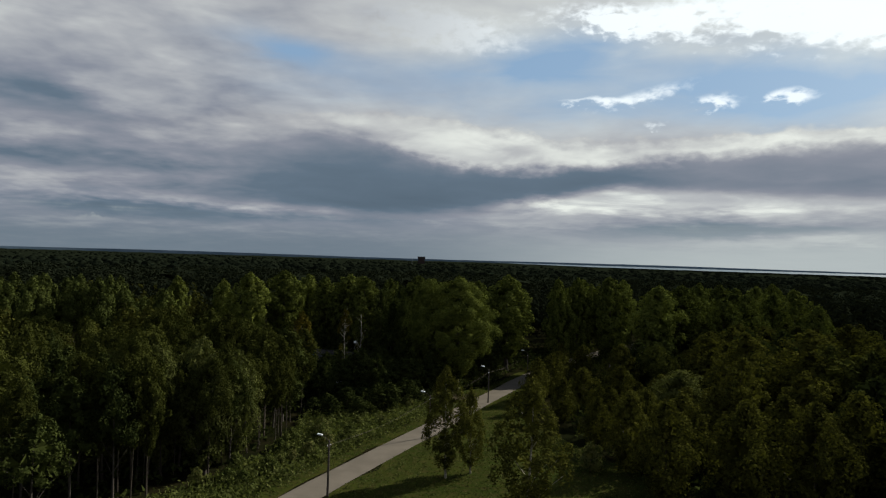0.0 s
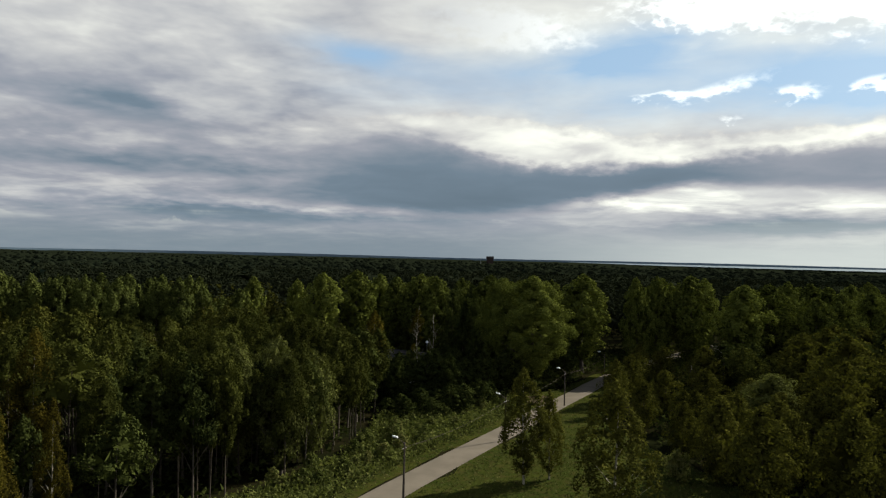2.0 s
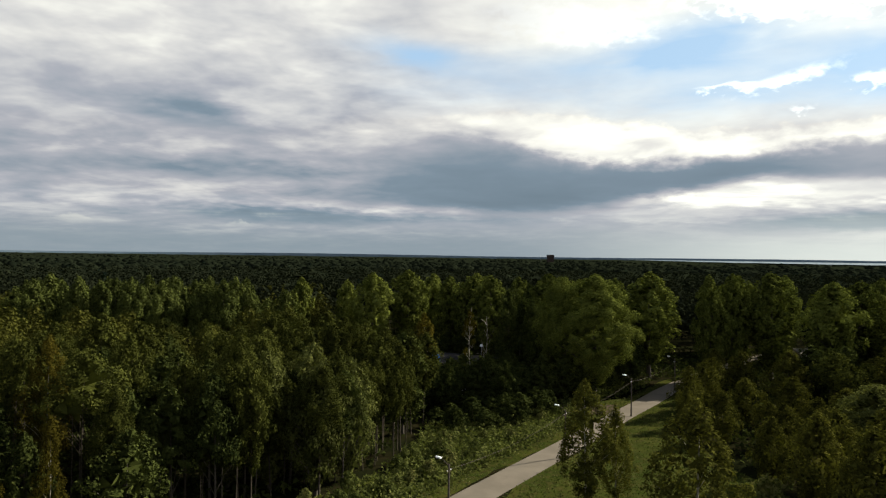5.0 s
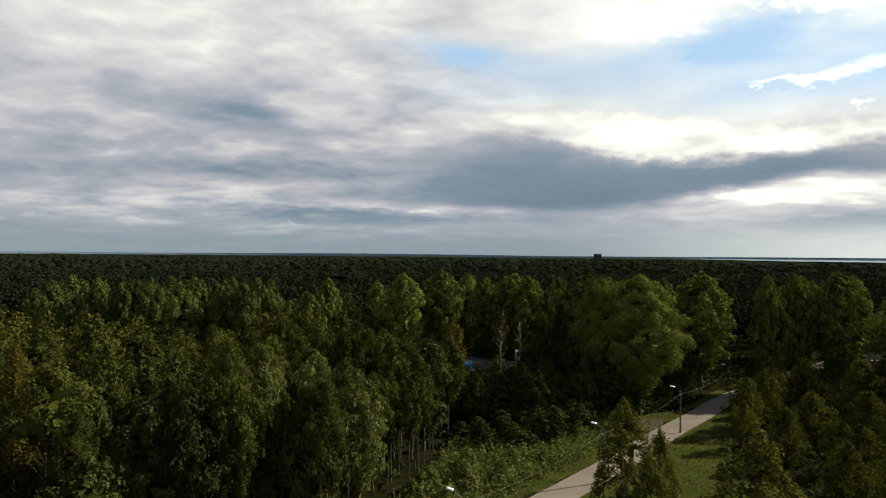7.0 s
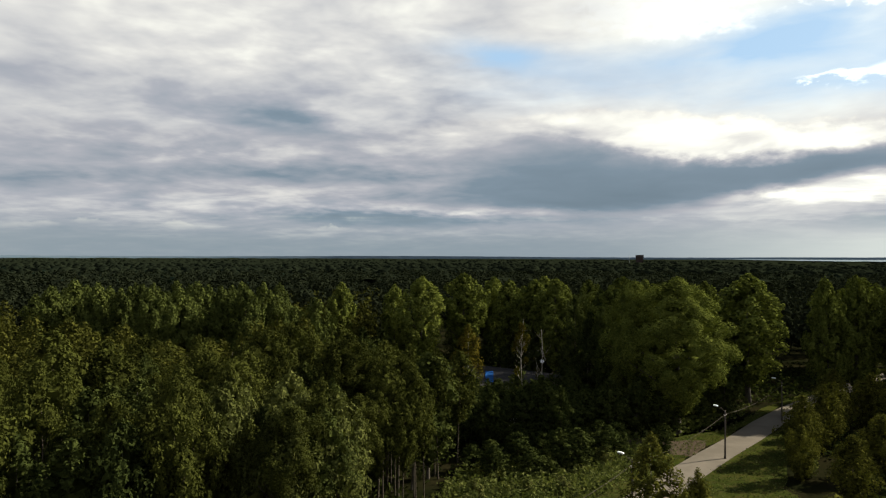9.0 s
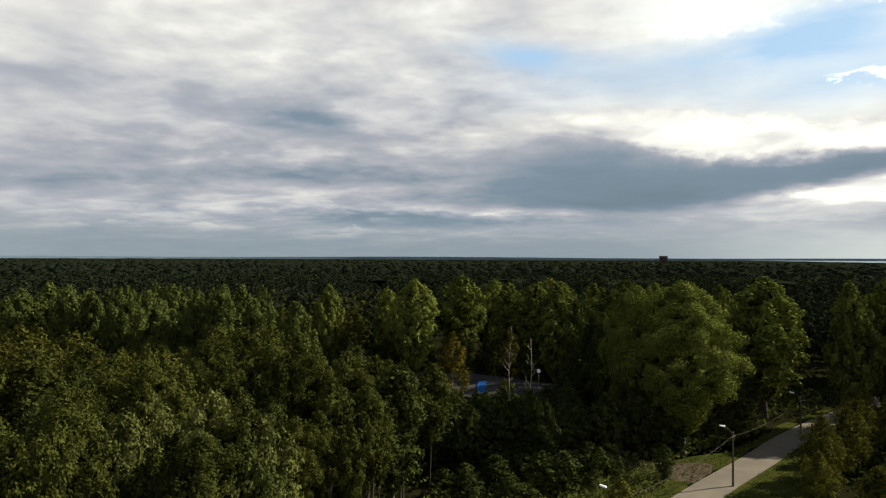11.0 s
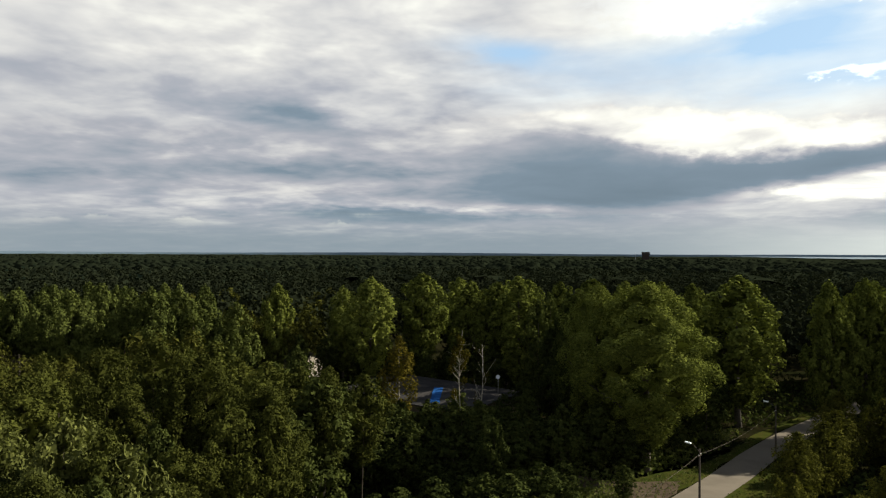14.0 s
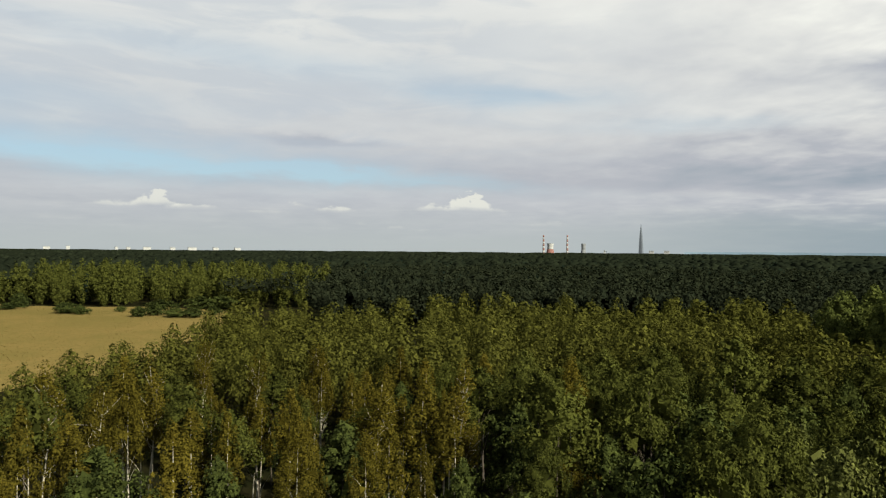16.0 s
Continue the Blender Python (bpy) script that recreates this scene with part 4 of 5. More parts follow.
forest("meadow_edge_woods", polar_spots(5, 352, 450, -130, -92, 8.5, 17, 24, mid_keep), EDGE, M["leaf_aspen"], "sunlit leafy woods along the meadow", 5)
forest("woods_belt", polar_spots(2, 300, 640, -100, 45, 11.2, 14.5, 18.5, mid_keep), FAR, M["leaf_far"], "belt of mixed forest, leaf colour darkened for shade", 2, 1.0, 1.5)
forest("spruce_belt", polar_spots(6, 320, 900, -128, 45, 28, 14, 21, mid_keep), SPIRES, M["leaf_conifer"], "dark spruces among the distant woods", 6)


def crown_tops(name, spots, mat, label, seed, small=5.0, large=9.0):
    """Rounded uneven tops of a far-off wood, one for each spot (x, y, height)."""
    r = np.random.default_rng(seed)
    sp = np.array(spots)
    n, k = len(sp), 7
    rings = ((1.0, -5.0), (0.86, -1.9), (0.45, -0.3))
    v = np.zeros((n, len(rings) * k + 1, 3))
    size = r.uniform(small, large, n)
    turn = r.uniform(0, 6.28, n)
    for i, (w, z) in enumerate(rings):
        for j in range(k):
            ang = turn + 2 * math.pi * (j + 0.5 * (i % 2)) / k
            rad = size * w * r.uniform(0.72, 1.25, n)
            v[:, i * k + j, 0] = sp[:, 0] + rad * np.cos(ang)
            v[:, i * k + j, 1] = sp[:, 1] + rad * np.sin(ang)
            v[:, i * k + j, 2] = sp[:, 2] + z * size / 6.0 + r.normal(scale=0.45, size=n)
    v[:, -1] = sp + np.stack([r.normal(scale=0.5, size=n), r.normal(scale=0.5, size=n), r.uniform(0, 0.8, n)], 1)
    faces = []
    for i in range(len(rings) - 1):
        for j in range(k):
            j2 = (j + 1) % k
            faces += [(i * k + j, i * k + j2, (i + 1) * k + j), (i * k + j2, (i + 1) * k + j2, (i + 1) * k + j)]
    o = (len(rings) - 1) * k
    faces += [(o + j, o + (j + 1) % k, len(rings) * k) for j in range(k)]
    f = (np.array(faces)[None] + (np.arange(n) * (len(rings) * k + 1))[:, None, None]).reshape(-1, 3)
    me = bpy.data.meshes.new(name)
    me.vertices.add(v.shape[0] * v.shape[1])
    me.vertices.foreach_set("co", v.reshape(-1).astype(np.float32))
    me.loops.add(f.size)
    me.loops.foreach_set("vertex_index", f.reshape(-1).astype(np.int32))
    me.polygons.add(len(f))
    me.polygons.foreach_set("loop_start", np.arange(0, f.size, 3, dtype=np.int32))
    me.materials.append(mat)
    me.update(calc_edges=True)
    me.polygons.foreach_set("use_smooth", np.ones(len(f), dtype=bool))
    tagged(new(name, me), label, "forest", kind="stuff")


def not_water(x, y):
    return not (y > 2300 and x > 250)


crown_tops("distant_woods", [(x, y, h + 1.5 * swell(x, y, 160.0, 5.0)) for x, y, h in polar_spots(3, 620, 1250, -130, 45, 16.0, 13.5, 17.5, mid_keep)], M["leaf_far"], "distant forest canopy, leaf colour darkened for shade", 3)
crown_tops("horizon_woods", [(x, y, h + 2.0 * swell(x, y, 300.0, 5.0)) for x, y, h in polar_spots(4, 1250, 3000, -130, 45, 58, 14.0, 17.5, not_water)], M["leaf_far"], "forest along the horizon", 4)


def undergrowth(name, poly, gap, low, high, size, mat, label, seed, sprays=5, keep=lambda x, y: True):
    """Low leafy growth over a piece of ground."""
    r = np.random.default_rng(seed)
    pr = random.Random(seed)
    spots = np.array(scatter(pr, poly, gap, keep))
    n = len(spots)
    h = r.uniform(low, high, n) * (0.75 + 0.5 * np.array([0.5 + swell(x, y, 5.0, 2.0) for x, y in spots]))
    u = r.uniform(0.05, 1.0, (n, sprays))
    p = np.zeros((n, sprays, 3))
    p[..., 0] = spots[:, 0:1] + r.normal(scale=gap * 0.5, size=(n, sprays))
    p[..., 1] = spots[:, 1:2] + r.normal(scale=gap * 0.5, size=(n, sprays))
    p[..., 2] = h[:, None] * u
    p = p.reshape(-1, 3)
    nrm = r.normal(size=p.shape) * 0.8 + np.array((0, 0, 0.6))
    nrm /= np.linalg.norm(nrm, axis=1, keepdims=True)
    a = np.cross(nrm, r.normal(size=p.shape))
    a /= np.linalg.norm(a, axis=1, keepdims=True)
    b = np.cross(nrm, a)
    s = size * r.uniform(0.6, 1.4, (len(p), 1))
    v = np.stack([p - a * s, p + a * s * 0.6 + b * s * 0.6, p + a * s * 0.6 - b * s * 0.6], 1)
    v[..., 2] = np.maximum(v[..., 2], 0.005)
    tagged(new(name, leaf_mesh(name, v, mat)), label, "undergrowth", kind="stuff")


HERBS = [(road_left(y) - 2.6, y) for y in range(70, 150, 6)] + [(5, 153), (-2, 152), (-8, 147), (-14, 141), (-20, 131), (-20, 120), (-21, 108), (-25, 97), (-31, 86), (-38, 74)]
undergrowth("clearing_herbs", HERBS, 0.62, 0.7, 1.9, 0.24, M["leaf_herb"], "rank green herbs and saplings in the clearing", 31, 7)
undergrowth("verge_grass", [p for p in CLEARING if p[1] < 185][:], 0.8, 0.12, 0.4, 0.16, M["leaf_grass"], "long grass along the road", 32, 4, lambda x, y: y > 66 and x < road_left(y) - 0.5)
undergrowth("lawn_grass", LAWN, 0.75, 0.06, 0.22, 0.15, M["leaf_grass"], "tufts of mown grass", 33, 4, lambda x, y: y > 64 and x > road_left(y) + ROAD_W + 0.5)
undergrowth("forest_undergrowth", [(-100, 60), (-100, 150), (-62, 240), (100, 240), (112, 60), (40, 60), (34, 80), (28, 120), (30, 160), (45, 190), (20, 190), (0, 165), (-16, 144), (-24, 130), (-23, 112), (-34, 88), (-50, 60)], 1.6, 0.5, 2.6, 0.42, M["leaf_alder"], "dark bushes under the trees", 34, 6, lambda x, y: not inside(SHED_AREA, x, y) and not (road_left(y) - 1.5 < x < road_left(y) + ROAD_W + 1.5))
undergrowth("roadside_scrub", [(-8, 147), (1, 153.5), (8, 158.5), (15, 166), (24, 184), (12, 182), (-6, 166), (-18, 150)], 0.8, 0.6, 2.4, 0.3, M["leaf_herb"], "green scrub between the road and the shed", 36, 7)
undergrowth("meadow_grass", FIELD, 2.6, 0.05, 0.25, 0.22, M["leaf_straw"], "dry standing meadow grass", 35, 5)


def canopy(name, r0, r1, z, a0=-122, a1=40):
    """Dark leaf-coloured sheet added under the distant crowns, for the shade in their gaps."""
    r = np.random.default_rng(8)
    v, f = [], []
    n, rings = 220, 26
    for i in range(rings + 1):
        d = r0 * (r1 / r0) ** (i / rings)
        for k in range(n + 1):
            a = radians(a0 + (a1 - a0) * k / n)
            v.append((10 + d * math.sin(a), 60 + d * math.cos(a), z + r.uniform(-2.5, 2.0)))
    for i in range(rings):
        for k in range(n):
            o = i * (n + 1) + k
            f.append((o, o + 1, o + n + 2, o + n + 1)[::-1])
    tagged(new(name, mesh_from(name, v, f, M["leaf_far"])), "dark sheet closing the gaps between far-off forest crowns", "forest", kind="stuff")


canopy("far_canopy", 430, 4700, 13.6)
# nearer sheet, added to block light and darken between the crowns
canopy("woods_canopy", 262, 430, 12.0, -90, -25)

# ---- street lamps and their wires ----
LAMPS = [(-10.2, 90.6), (2.6, 119.9), (15.2, 149.0), (27.6, 176.6)]


def lathe(profile, sides=10):
    """Verts and faces turned from a profile of (radius, height)."""
    v, f = [], []
    for r, z in profile:
        for k in range(sides):
            a = 2 * math.pi * k / sides
            v.append((r * math.cos(a), r * math.sin(a), z))
    for i in range(len(profile) - 1):
        for k in range(sides):
            k2 = (k + 1) % sides
            f.append((i * sides + k, i * sides + k2, (i + 1) * sides + k2, (i + 1) * sides + k))
    f.append(tuple(range(sides))[::-1])
    f.append(tuple(range((len(profile) - 1) * sides, len(profile) * sides)))
    return v, f


def street_lamp(x, y, turn):
    ob = thing("street_lamp", "dark street lamp pole with white head beside the road", "street lamp", "lamps along the road", m=pose(x, y, 0, 0, 0, turn))
    child("pole", mesh_from("pole", *lathe([(0.16, 0.0), (0.15, 0.4), (0.125, 3.0), (0.10, 6.6), (0.085, 7.0)], 10), M["pole"], True), ob)
    arm = Bag().add(tube([(0, 0, 6.55), (-0.25, 0, 6.95), (-0.65, 0, 7.25), (-1.05, 0, 7.42)], [0.04, 0.035, 0.032, 0.03], 7))
    child("arm", mesh_from("arm", arm.v, arm.f, M["pole"], True), ob)
    bm = box(bmesh.new(), -1.72, -0.15, 7.38, -1.0, 0.15, 7.56, 0.05)
    for v in bm.verts:
        if v.co.x < -1.4:
            v.co.y *= 0.7
            v.co.z += 0.05
    head = part("lamp_head", bm, M["lamp_white"], ob, "white enamelled lamp head")
    part("diffuser", box(bmesh.new(), -1.6, -0.1, 7.34, -1.12, 0.1, 7.39, 0.02), M["glass"], head)
    cross = box(bmesh.new(), -0.05, -0.45, 6.2, 0.05, 0.45, 6.3, 0.01)
    part("crossarm", cross, M["dark_board"], ob)
    for s in (-0.36, 0.36):
        part("insulator", box(bmesh.new(), -0.035, s - 0.035, 6.3, 0.035, s + 0.035, 6.42, 0.012), M["lamp_white"], ob)
    return ob


lamp = street_lamp(LAMPS[0][0], LAMPS[0][1], -23.5)
for x, y in LAMPS[1:]:
    copy_thing(lamp, pose(x, y, 0, 0, 0, -23.5))
for (x0, y0), (x1, y1) in zip(LAMPS, LAMPS[1:]):
    for s in (-0.36, 0.36):
        ox, oy = 0.4 * s, 0.917 * s
        line = [(x0 + (x1 - x0) * k / 10 + ox, y0 + (y1 - y0) * k / 10 + oy, 6.43 - 0.75 * (1 - (k / 5 - 1) ** 2)) for k in range(11)]
        v, f = tube(line, [0.011] * 11, 5)
        tagged(new("overhead_wire", mesh_from("overhead_wire", v, f, M["pole"], True)), "thin dark wire slung between the lamp poles", "wire", "wires along the road")

# ---- shed, tarpaulin, dish ----


def gable_shed(name, label, x, y, turn, length, depth, wall_h, ridge, wall_mat, roof_mat, doors=1, windows=2, ribs=0, overhang=0.4):
    ob = thing(name, label, "shed" if "shed" in name else "house", m=pose(x, y, 0, 0, 0, turn))
    L, D, t = length / 2, depth / 2, 0.15
    part("wall", box(bmesh.new(), -L, -D, 0, L, -D + t, wall_h), wall_mat, ob)
    part("wall", box(bmesh.new(), -L, D - t, 0, L, D, wall_h), wall_mat, ob)
    for sx in (-1, 1):
        x0, x1 = sorted((sx * L, sx * (L - t)))
        v = [(a, b, c) for a in (x0, x1) for b, c in ((-D + t, 0), (D - t, 0), (D - t, wall_h), (0, wall_h + ridge * (1 - t / D)), (-D + t, wall_h))]
        f = [(0, 1, 2, 3, 4), (9, 8, 7, 6, 5)] + [(k, 5 + k, 5 + (k + 1) % 5, (k + 1) % 5) for k in range(5)]
        child("gable_wall", mesh_from("gable_wall", v, f, wall_mat), ob)
    for sy in (-1, 1):
        bag = Bag()
        n = max(int(length / 1.0), 6) if ribs else 1
        xs = np.linspace(-L - overhang, L + overhang, n * 2 + 1)
        slope = ridge / D
        e = D + overhang
        v, f = [], []
        for k, px in enumerate(xs):
            up = 0.05 if ribs and k % 2 else 0.0
            v += [(px, 0.0, wall_h + ridge + up + 0.06), (px, sy * e, wall_h + ridge - slope * e + up + 0.06), (px, sy * e, wall_h + ridge - slope * e + up - 0.02), (px, 0.0, wall_h + ridge + up - 0.02)]
        for k in range(len(xs) - 1):
            o = 4 * k
            f += [(o, o + 1, o + 5, o + 4), (o + 1, o + 2, o + 6, o + 5), (o + 2, o + 3, o + 7, o + 6)]
        f += [(0, 3, 2, 1), tuple(4 * (len(xs) - 1) + i for i in (0, 1, 2, 3))]
        child("roof_slope", mesh_from("roof_slope", v, f, roof_mat), ob)
    for k in range(windows):
        wx = -L + length * (k + 1) / (windows + 1)
        w = part("window", box(bmesh.new(), wx - 0.6, -D - 0.04, 1.0, wx + 0.6, -D + 0.02, 2.2, 0.02), M["lamp_white"], ob, "white window frame")
        part("pane", box(bmesh.new(), wx - 0.5, -D - 0.05, 1.1, wx - 0.04, -D - 0.03, 2.1), M["glass"], w)
        part("pane", box(bmesh.new(), wx + 0.04, -D - 0.05, 1.1, wx + 0.5, -D - 0.03, 2.1), M["glass"], w)
    for k in range(doors):
        dx = L - 1.5 - 3 * k
        d = part("door", box(bmesh.new(), dx - 0.5, -D - 0.05, 0.02, dx + 0.5, -D + 0.02, 2.05, 0.02), M["dark_board"], ob)
        part("handle", box(bmesh.new(), dx + 0.36, -D - 0.1, 1.0, dx + 0.42, -D - 0.05, 1.12, 0.01), M["metal"], d)
    return ob


SHED_X, SHED_Y, SHED_TURN = -28.6, 186.4, -20.9
gable_shed("low_shed", "long low shed with grey weathered roofing among trees", SHED_X, SHED_Y, SHED_TURN, 29.5, 20.5, 3.7, 0.9, M["dark_board"], M["roof"], 2, 4, 1)


def cloth(name, label, x, y, turn, w, d, z, slope, mat):
    """A sheet of tarpaulin lying on a roof, with folds."""
    r = np.random.default_rng(4)
    n = 8
    top = [[(-w / 2 + w * i / n + r.normal() * 0.05, -d / 2 + d * j / n + r.normal() * 0.05, slope * (-d / 2 + d * j / n) + 0.10 + abs(r.normal()) * 0.05) for i in range(n + 1)] for j in range(n + 1)]
    v = [p for row in top for p in row]
    v += [(a, b, c - 0.02) for a, b, c in v]
    N = (n + 1) ** 2
    f = []
    for j in range(n):
        for i in range(n):
            o = j * (n + 1) + i
            f.append((o, o + 1, o + n + 2, o + n + 1))
            f.append((N + o, N + o + n + 1, N + o + n + 2, N + o + 1))
    ob = new(name, mesh_from(name, v, f, mat, True))
    ob.matrix_basis = pose(x, y, z, 0, 0, turn)
    return tagged(ob, label, "tarpaulin")


cloth("tarpaulin", "creased bright blue tarpaulin spread on the shed roof", -26.4, 180.9, 13, 1.6, 9.6, 4.27, 0.073, M["tarp"])
dish = thing("satellite_dish", "white dish on a thin mast above the shed roof", "dish", m=pose(-16.0, 184.0, 3.9))
child("mast", mesh_from("mast", *lathe([(0.04, 0.0), (0.04, 3.6)], 8), M["metal"], True), dish)
v, f = lathe([(0.05, 0.0), (0.25, 0.03), (0.42, 0.10), (0.5, 0.18), (0.49, 0.2), (0.40, 0.13), (0.2, 0.06), (0.02, 0.04)], 14)
bowl = child("bowl", mesh_from("bowl", v, f, M["lamp_white"], True), dish)
bowl.matrix_basis = pose(0, -0.1, 3.7, 75, 0, 10) @ Matrix.Scale(0.72, 4)
v, f = tube([(0, -0.1, 3.5), (0, -0.6, 3.75)], [0.015, 0.015], 5)
child("feed_arm", mesh_from("feed_arm", v, f, M["metal"]), dish)

gable_shed("village_house", "pale-walled house with dark windows deep among trees", -70.5, 212.0, -15, 9.0, 7.0, 4.0, 1.8, M["dull_wall"], M["roof"], 1, 3)
gable_shed("garden_shed", "small garden shed with pale roof in the scrub", -16.4, 156.6, 25, 2.4, 1.8, 1.9, 0.5, M["white_wall"], M["white_wall"], 0, 1, 0, 0.15)
gable_shed("brown_shed", "little wooden shed with brown roof in scrub", -40.3, 172.5, 10, 4.0, 3.0, 2.4, 0.8, M["dark_board"], M["brown_wall"], 0, 1, 0, 0.2)
gable_shed("roadside_house", "pale house half hidden behind roadside trees", 71.5, 228.5, 20, 5.5, 4.5, 3.0, 1.0, M["dull_wall"], M["dull_wall"], 1, 2)
gable_shed("warehouse_shed", "long pale warehouse with bluish roof in the woods", 86, 508, 8, 34, 16, 7.0, 2.0, M["white_wall"], M["blue_paint"], 1, 4)
gable_shed("warehouse_shed", "pale warehouse roof showing above dark woods", -108, 530, -10, 22, 14, 8.0, 2.0, M["white_wall"], M["white_wall"], 1, 3)
gable_shed("warehouse_shed", "white-walled hall at the edge of the woods", -440, 430, 50, 20, 14, 8.0, 2.0, M["white_wall"], M["white_wall"], 1, 3)


def parked_car(x, y, turn):
    ob = thing("parked_car", "silver-blue car parked under trees beside the shed", "car", m=pose(x, y, 0, 0, 0, turn))
    prof = [(-2.1, 0.45), (-2.15, 0.85), (-1.9, 0.98), (-1.35, 1.02), (-0.85, 1.42), (0.55, 1.45), (1.15, 1.0), (1.95, 0.86), (2.12, 0.62), (2.1, 0.35), (-2.0, 0.32)]
    v = [(a, s * (0.84 if z < 1.2 else 0.66), z) for s in (-1, 1) for a, z in prof]
    n = len(prof)
    f = [tuple(range(n)), tuple(range(2 * n - 1, n - 1, -1))] + [(k, n + k, n + (k + 1) % n, (k + 1) % n) for k in range(n)]
    child("body", mesh_from("body", v, f, M["blue_paint"]), ob)
    part("windscreen", box(bmesh.new(), 0.62, -0.6, 1.04, 0.98, 0.6, 1.34, 0.03), M["glass"], ob)
    part("rear_window", box(bmesh.new(), -1.24, -0.6, 1.06, -0.95, 0.6, 1.33, 0.03), M["glass"], ob)
    for s in (-1, 1):
        y0, y1 = sorted((s * 0.64, s * 0.78))
        part("side_window", box(bmesh.new(), -0.8, y0, 1.04, 0.5, y1, 1.33, 0.03), M["glass"], ob)
        for a in (-1.3, 1.3):
            w = child("wheel", mesh_from("wheel", *lathe([(0.2, -0.1), (0.32, -0.1), (0.33, 0.0), (0.32, 0.1), (0.2, 0.1)], 14), M["rubber"], True), ob)
            w.matrix_basis = pose(a, s * 0.78, 0.33, 90, 0, 0)
            rim = child("rim", mesh_from("rim", *lathe([(0.2, -0.11), (0.05, -0.12), (0.05, 0.12), (0.2, 0.11)], 14), M["metal"], True), w)
    return ob


parked_car(-55.5, 198.0, 8)


def bare_birch(x, y, h, seed, limbs, leaves, leafy=False):
    r = np.random.default_rng(seed)
    ob = thing("bare_birch", "nearly leafless white birch with thin forked limbs", "tree", "dying birches", m=pose(x, y, 0, 0, 0, r.uniform(0, 360)))
    line = [np.array((0.25 * math.sin(k * 0.9), 0.2 * math.sin(k * 0.7), h * k / 8)) for k in range(9)]
    bag = Bag().add(tube(line, [(0.11 if leafy else 0.10) * (1 - 0.9 * k / 8) + 0.02 for k in range(9)], 7))
    tips = []
    for k in range(limbs):
        u = r.uniform(0.42, 0.9)
        i = int(u * 8)
        a = line[i] + (line[min(i + 1, 8)] - line[i]) * (u * 8 - i)
        w = r.uniform(0, 6.28)
        reach = r.uniform(1.0, 2.6) * (1.15 - u)
        tip = a + np.array((reach * math.cos(w), reach * math.sin(w), reach * r.uniform(1.2, 2.2)))
        mid = (a + tip) / 2 + np.array((0.2 * math.cos(w), 0.2 * math.sin(w), -0.1))
        bag.add(tube([a, mid, tip], [0.032, 0.022, 0.01] if leafy else [0.05, 0.035, 0.012], 5))
        tips.append((*tip, 0.75, 1.5) if leafy else (*tip, 0.5, 0.8))
        if leafy:
            tips.append((*((a + tip) / 2 + np.array((0, 0, 0.5))), 0.6, 1.2))
        for s in range(2):
            t2 = mid + r.normal(size=3) * 0.7 + np.array((0, 0, 0.6))
            bag.add(tube([mid, t2], [0.02, 0.008], 4))
    if leafy:
        tips += [(*line[k], 0.7, 1.4) for k in (5, 6, 7, 8)]
    child("trunk", mesh_from("trunk", bag.v, bag.f, M["bark_birch"], True), ob)
    child("sparse_leaves", leaf_mesh("sparse_leaves", leaf_sprays(r, np.array(tips), leaves, 0.13 if leafy else 0.17, 0), M["leaf_birch"]), ob)
    return ob


bare_birch(-15.8, 157.8, 18.6, 3, 20, 1500)
bare_birch(-12.4, 156.2, 17.0, 8, 9, 60)
# open birches that stand out of the grove
for k, (x, y) in enumerate(((-53.7, 42.4), (-63.8, 43.7), (-64.9, 54.1), (-79.8, 59.4), (-52.9, 66.7), (-57.2, 75.1), (-86, 44.0), (-60.8, 34.7))):
    tagged(bare_birch(x, y, 17.2 + 0.5 * (k % 3), 20 + k, 26, 5200, True), "open-crowned birch with forked white trunk in the grove", "tree", "open birches of the grove")

# ---- the meadow's bushes ----
for x, y, h, w in ((-350, -101, 5.5, 1.2), (-338, -100, 2.6, 2.0), (-334, -74, 3.0, 1.0), (-318, -66, 3.6, 1.9), (-312, -58, 3.0, 1.3), (-324, -45, 2.2, 0.9), (-300, -30, 3.4, 1.3), (-306, -25, 3.8, 1.2),
                   (-298, -14, 3.2, 1.7), (-296, -6, 3.4, 1.4), (-308, 0, 3.0, 1.0), (-336, -30, 3.8, 1.8), (-338, -12, 5.0, 1.8), (-337, -2, 5.5, 1.8)):
    plant("meadow_bush", x, y, h * 1.3, w * 1.35)
# bushes at the edge of the clearing and by the road
r4 = random.Random(44)
for k in range(34):
    y = r4.uniform(92, 150)
    x = road_left(y) - r4.uniform(6, 14)
    if inside(HERBS, x, y):
        plant("leafy_bush", x, y, r4.uniform(1.6, 3.2), 0.9)
for x, y, h in ((8.5, 163, 5.0), (11, 168, 5.5), (14, 172, 4.5), (3, 160, 4.0), (18.5, 177, 4.2), (29.5, 164, 5.0), (34, 172, 5.0), (24.5, 143, 4.0)):
    plant("leafy_bush", x, y, h, 1.1)

# ---- far things ----
block = thing("brown_tower", "squat brown brick tower block rising from the forest", "building", m=pose(0, 1900, 0, 0, 0, 8))
bm = box(bmesh.new(), -8.0, -8.0, 0, 8.0, 8.0, 28.0)
part("body", bm, M["brown_wall"], block)
part("upper_storey", box(bmesh.new(), -9.0, -9.0, 28.0, 9.0, 9.0, 33.5), M["brown_wall"], block)
part("parapet", box(bmesh.new(), -9.3, -9.3, 33.5, 9.3, 9.3, 34.6), M["dark_board"], block)
for k in range(4):
    part("window", box(bmesh.new(), -7.0 + 3.9 * k, -9.2, 30.2, -4.9 + 3.9 * k, -8.95, 32.2), M["glass"], block)
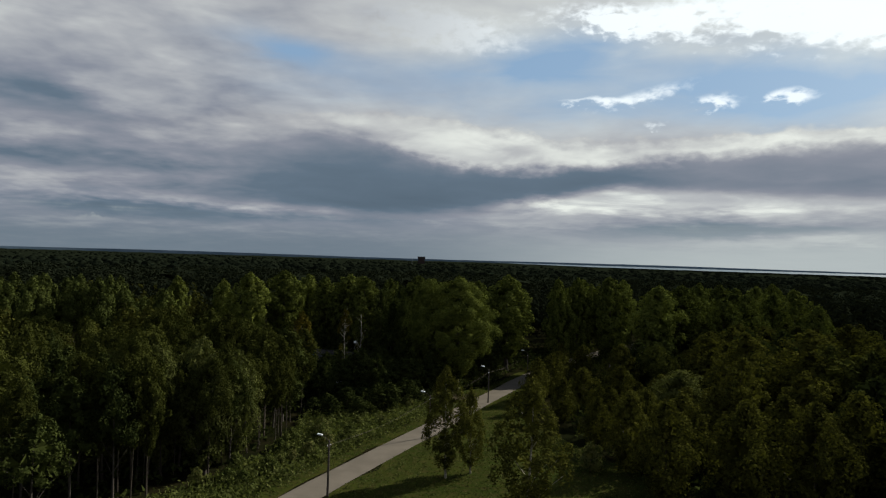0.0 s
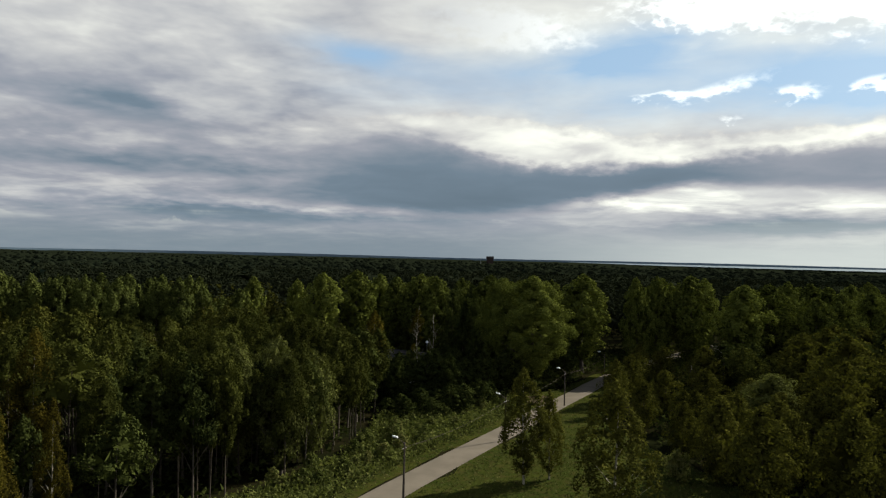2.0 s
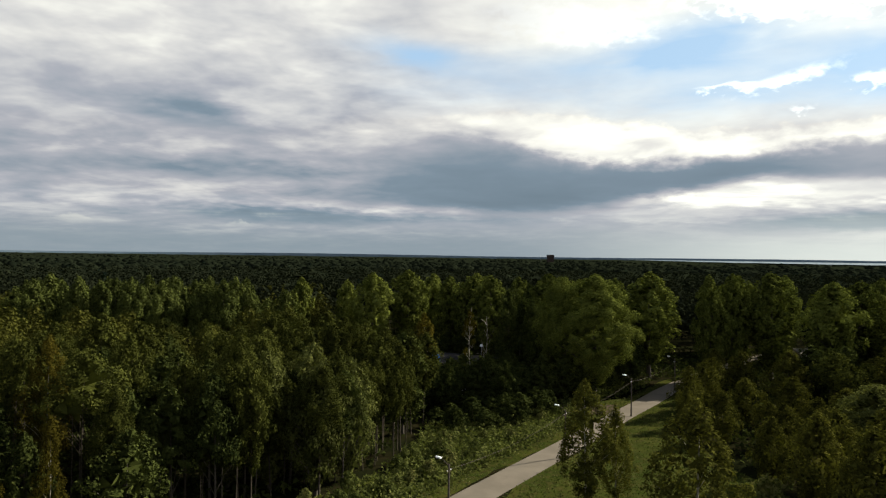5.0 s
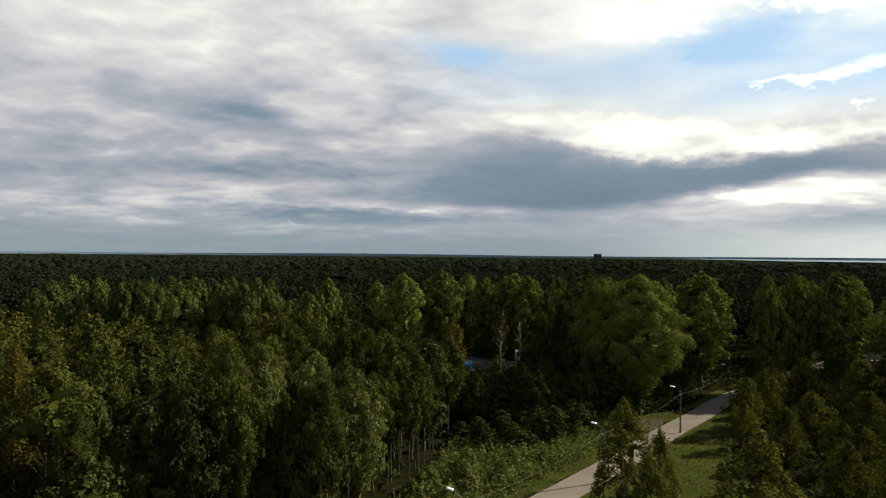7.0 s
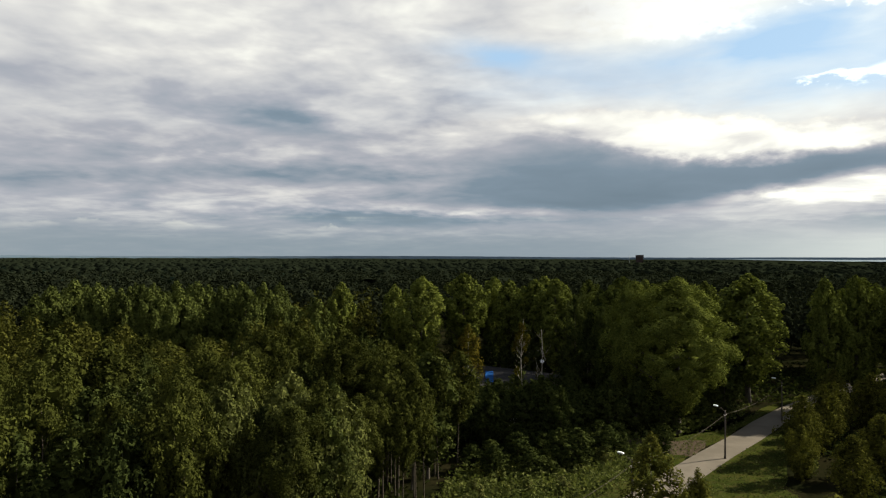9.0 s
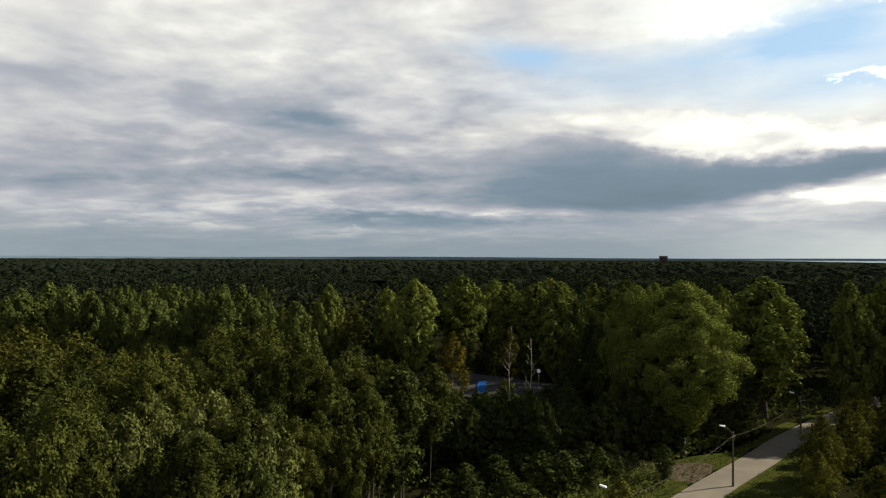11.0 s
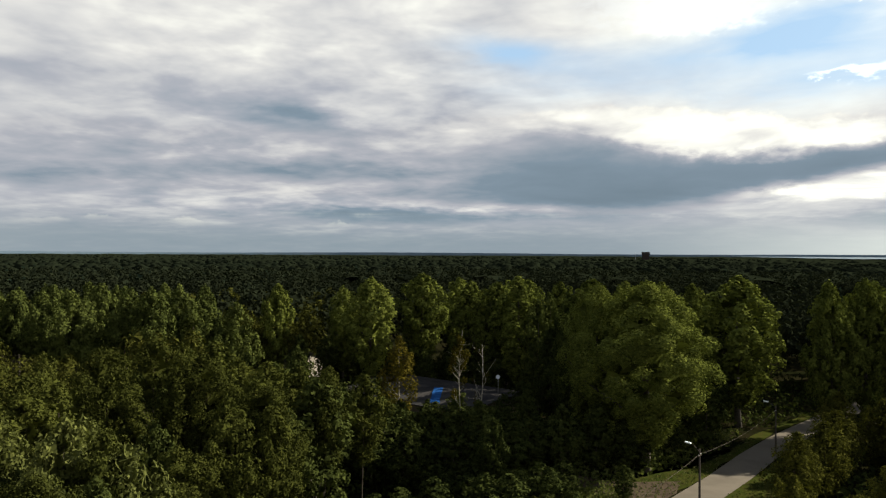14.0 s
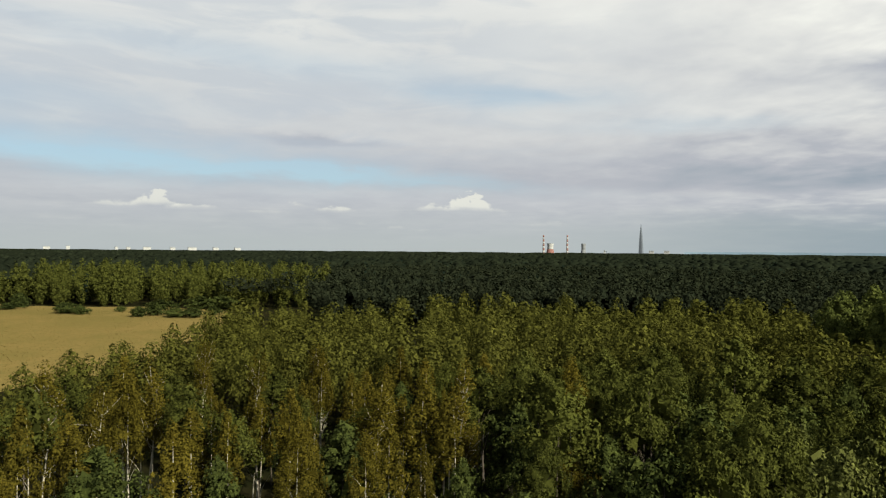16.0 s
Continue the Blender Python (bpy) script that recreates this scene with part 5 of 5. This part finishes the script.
mast = thing("radio_mast", "thin steel mast beyond the forest", "mast", m=pose(-25, 1880, 0))
child("mast", mesh_from("mast", *lathe([(0.7, 0), (0.3, 33)], 6), M["metal"]), mast)


def chimney(x, y, h):
    ob = thing("power_station_chimney", "tall chimney banded red and white on the skyline", "chimney", "power station chimneys", m=pose(x, y, 0))
    n = 9
    for k in range(n):
        z0, z1 = h * k / n, h * (k + 1) / n
        r0, r1 = 7.2 - 2.6 * k / n, 7.2 - 2.6 * (k + 1) / n
        child("band", mesh_from("band", *lathe([(r0, z0), (r1, z1)], 12), M["red_paint"] if k % 2 == 0 else M["concrete"], True), ob)
    return ob


def cooling_tower(x, y, h, r, low, high, label):
    ob = thing("cooling_tower", label, "cooling tower", m=pose(x, y, 0))
    prof = [(r * (0.72 + 0.42 * abs(0.68 - u) ** 1.5 / 0.68 ** 1.5), h * u) for u in np.linspace(0, 1, 11)]
    child("lower_shell", mesh_from("lower_shell", *lathe(prof[:6], 20), low, True), ob)
    child("upper_shell", mesh_from("upper_shell", *lathe(prof[5:], 20), high, True), ob)
    child("rim", mesh_from("rim", *lathe([(prof[-1][0] * 1.03, h), (prof[-1][0] * 1.03, h + 1.5)], 20), M["grey_concrete"], True), ob)


chimney(-4288, 1217, 126)
chimney(-4247, 1360, 126)
cooling_tower(-4277, 1258, 72, 26, M["red_paint"], M["concrete"], "broad cooling tower, white above and red below")
cooling_tower(-4217, 1456, 72, 17, M["grey_concrete"], M["grey_concrete"], "plain grey cooling tower on the skyline")
tower = thing("skyscraper", "slender tapering glass skyscraper ending in a spire", "skyscraper", m=pose(-4095, 1782, 0))
child("shaft", mesh_from("shaft", *lathe([(15, 0), (15.5, 30), (13, 80), (9, 130), (4.5, 170), (2.5, 182)], 5), M["tower_glass"]), tower)
child("spire", mesh_from("spire", *lathe([(2.0, 182), (0.5, 197)], 6), M["tower_glass"]), tower)
for x, y, w, h in ((-4174, 1579, 10, 34), (-4070, 1840, 40, 36), (-4034, 1922, 44, 37), (-4083, -1682, 46, 32), (-4123, -1584, 26, 42), (-4208, -1351, 20, 34), (-4258, -1195, 60, 32), (-4322, -952, 70, 33), (-4374, -695, 50, 32), (-4300, -1060, 40, 31), (-4350, -820, 46, 32), (-4225, -1290, 30, 31)):
    w, h = w * 0.7, 29 + (h - 29) * 0.4
    ob = thing("apartment_block", "pale apartment block far off on the skyline", "building", "blocks on the skyline", m=pose(x, y, 0, 0, 0, 60 if y > 0 else -65))
    part("wall", box(bmesh.new(), -w / 2, -8, 0, w / 2, 8, h - 2), M["concrete"], ob)
    part("roof", box(bmesh.new(), -w / 2 - 0.4, -8.4, h - 2, w / 2 + 0.4, 8.4, h), M["grey_concrete"], ob)
    for k in range(max(2, int(w / 9))):
        part("window", box(bmesh.new(), -w / 2 + 3 + 9 * k, -8.2, h - 9, -w / 2 + 8 + 9 * k, -7.95, h - 5), M["glass"], ob)


def bay(name, a0, a1, r1, z, mat, label):
    """Open water with an uneven near shore that draws off to one side."""
    v, f = [], []
    n, rings = 90, 6
    for k in range(n + 1):
        a = a0 + (a1 - a0) * k / n
        r0 = float(np.interp(a, [6, 9, 13, 20, 50], [4500, 3500, 2700, 2450, 2350])) * (1 + 0.03 * math.sin(2.1 * a) + 0.02 * math.sin(5.3 * a + 1))
        for i in range(rings + 1):
            d = r0 + (r1 - r0) * i / rings
            v.append((10 + d * math.sin(radians(a)), 60 + d * math.cos(radians(a)), z))
    for k in range(n):
        for i in range(rings):
            o = k * (rings + 1) + i
            f.append((o, o + rings + 1, o + rings + 2, o + 1))
    tagged(new(name, mesh_from(name, v, f, mat)), label, "water", kind="structure")


bay("water", 6, 50, 4800, 17.0, M["water"], "pale open water of the gulf")
# upright strip for the far shore, haze painted in its colour
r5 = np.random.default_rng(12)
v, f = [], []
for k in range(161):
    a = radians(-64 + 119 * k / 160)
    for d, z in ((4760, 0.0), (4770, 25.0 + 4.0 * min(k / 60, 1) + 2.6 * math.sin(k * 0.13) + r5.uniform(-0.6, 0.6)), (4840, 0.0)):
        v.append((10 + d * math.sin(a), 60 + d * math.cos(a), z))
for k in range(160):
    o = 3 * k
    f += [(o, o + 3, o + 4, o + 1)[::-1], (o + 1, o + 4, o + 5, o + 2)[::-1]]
tagged(new("backdrop", mesh_from("backdrop", v, f, M["shore"])), "far shore beyond the water, distance haze painted in blue-grey", "shore", kind="structure")
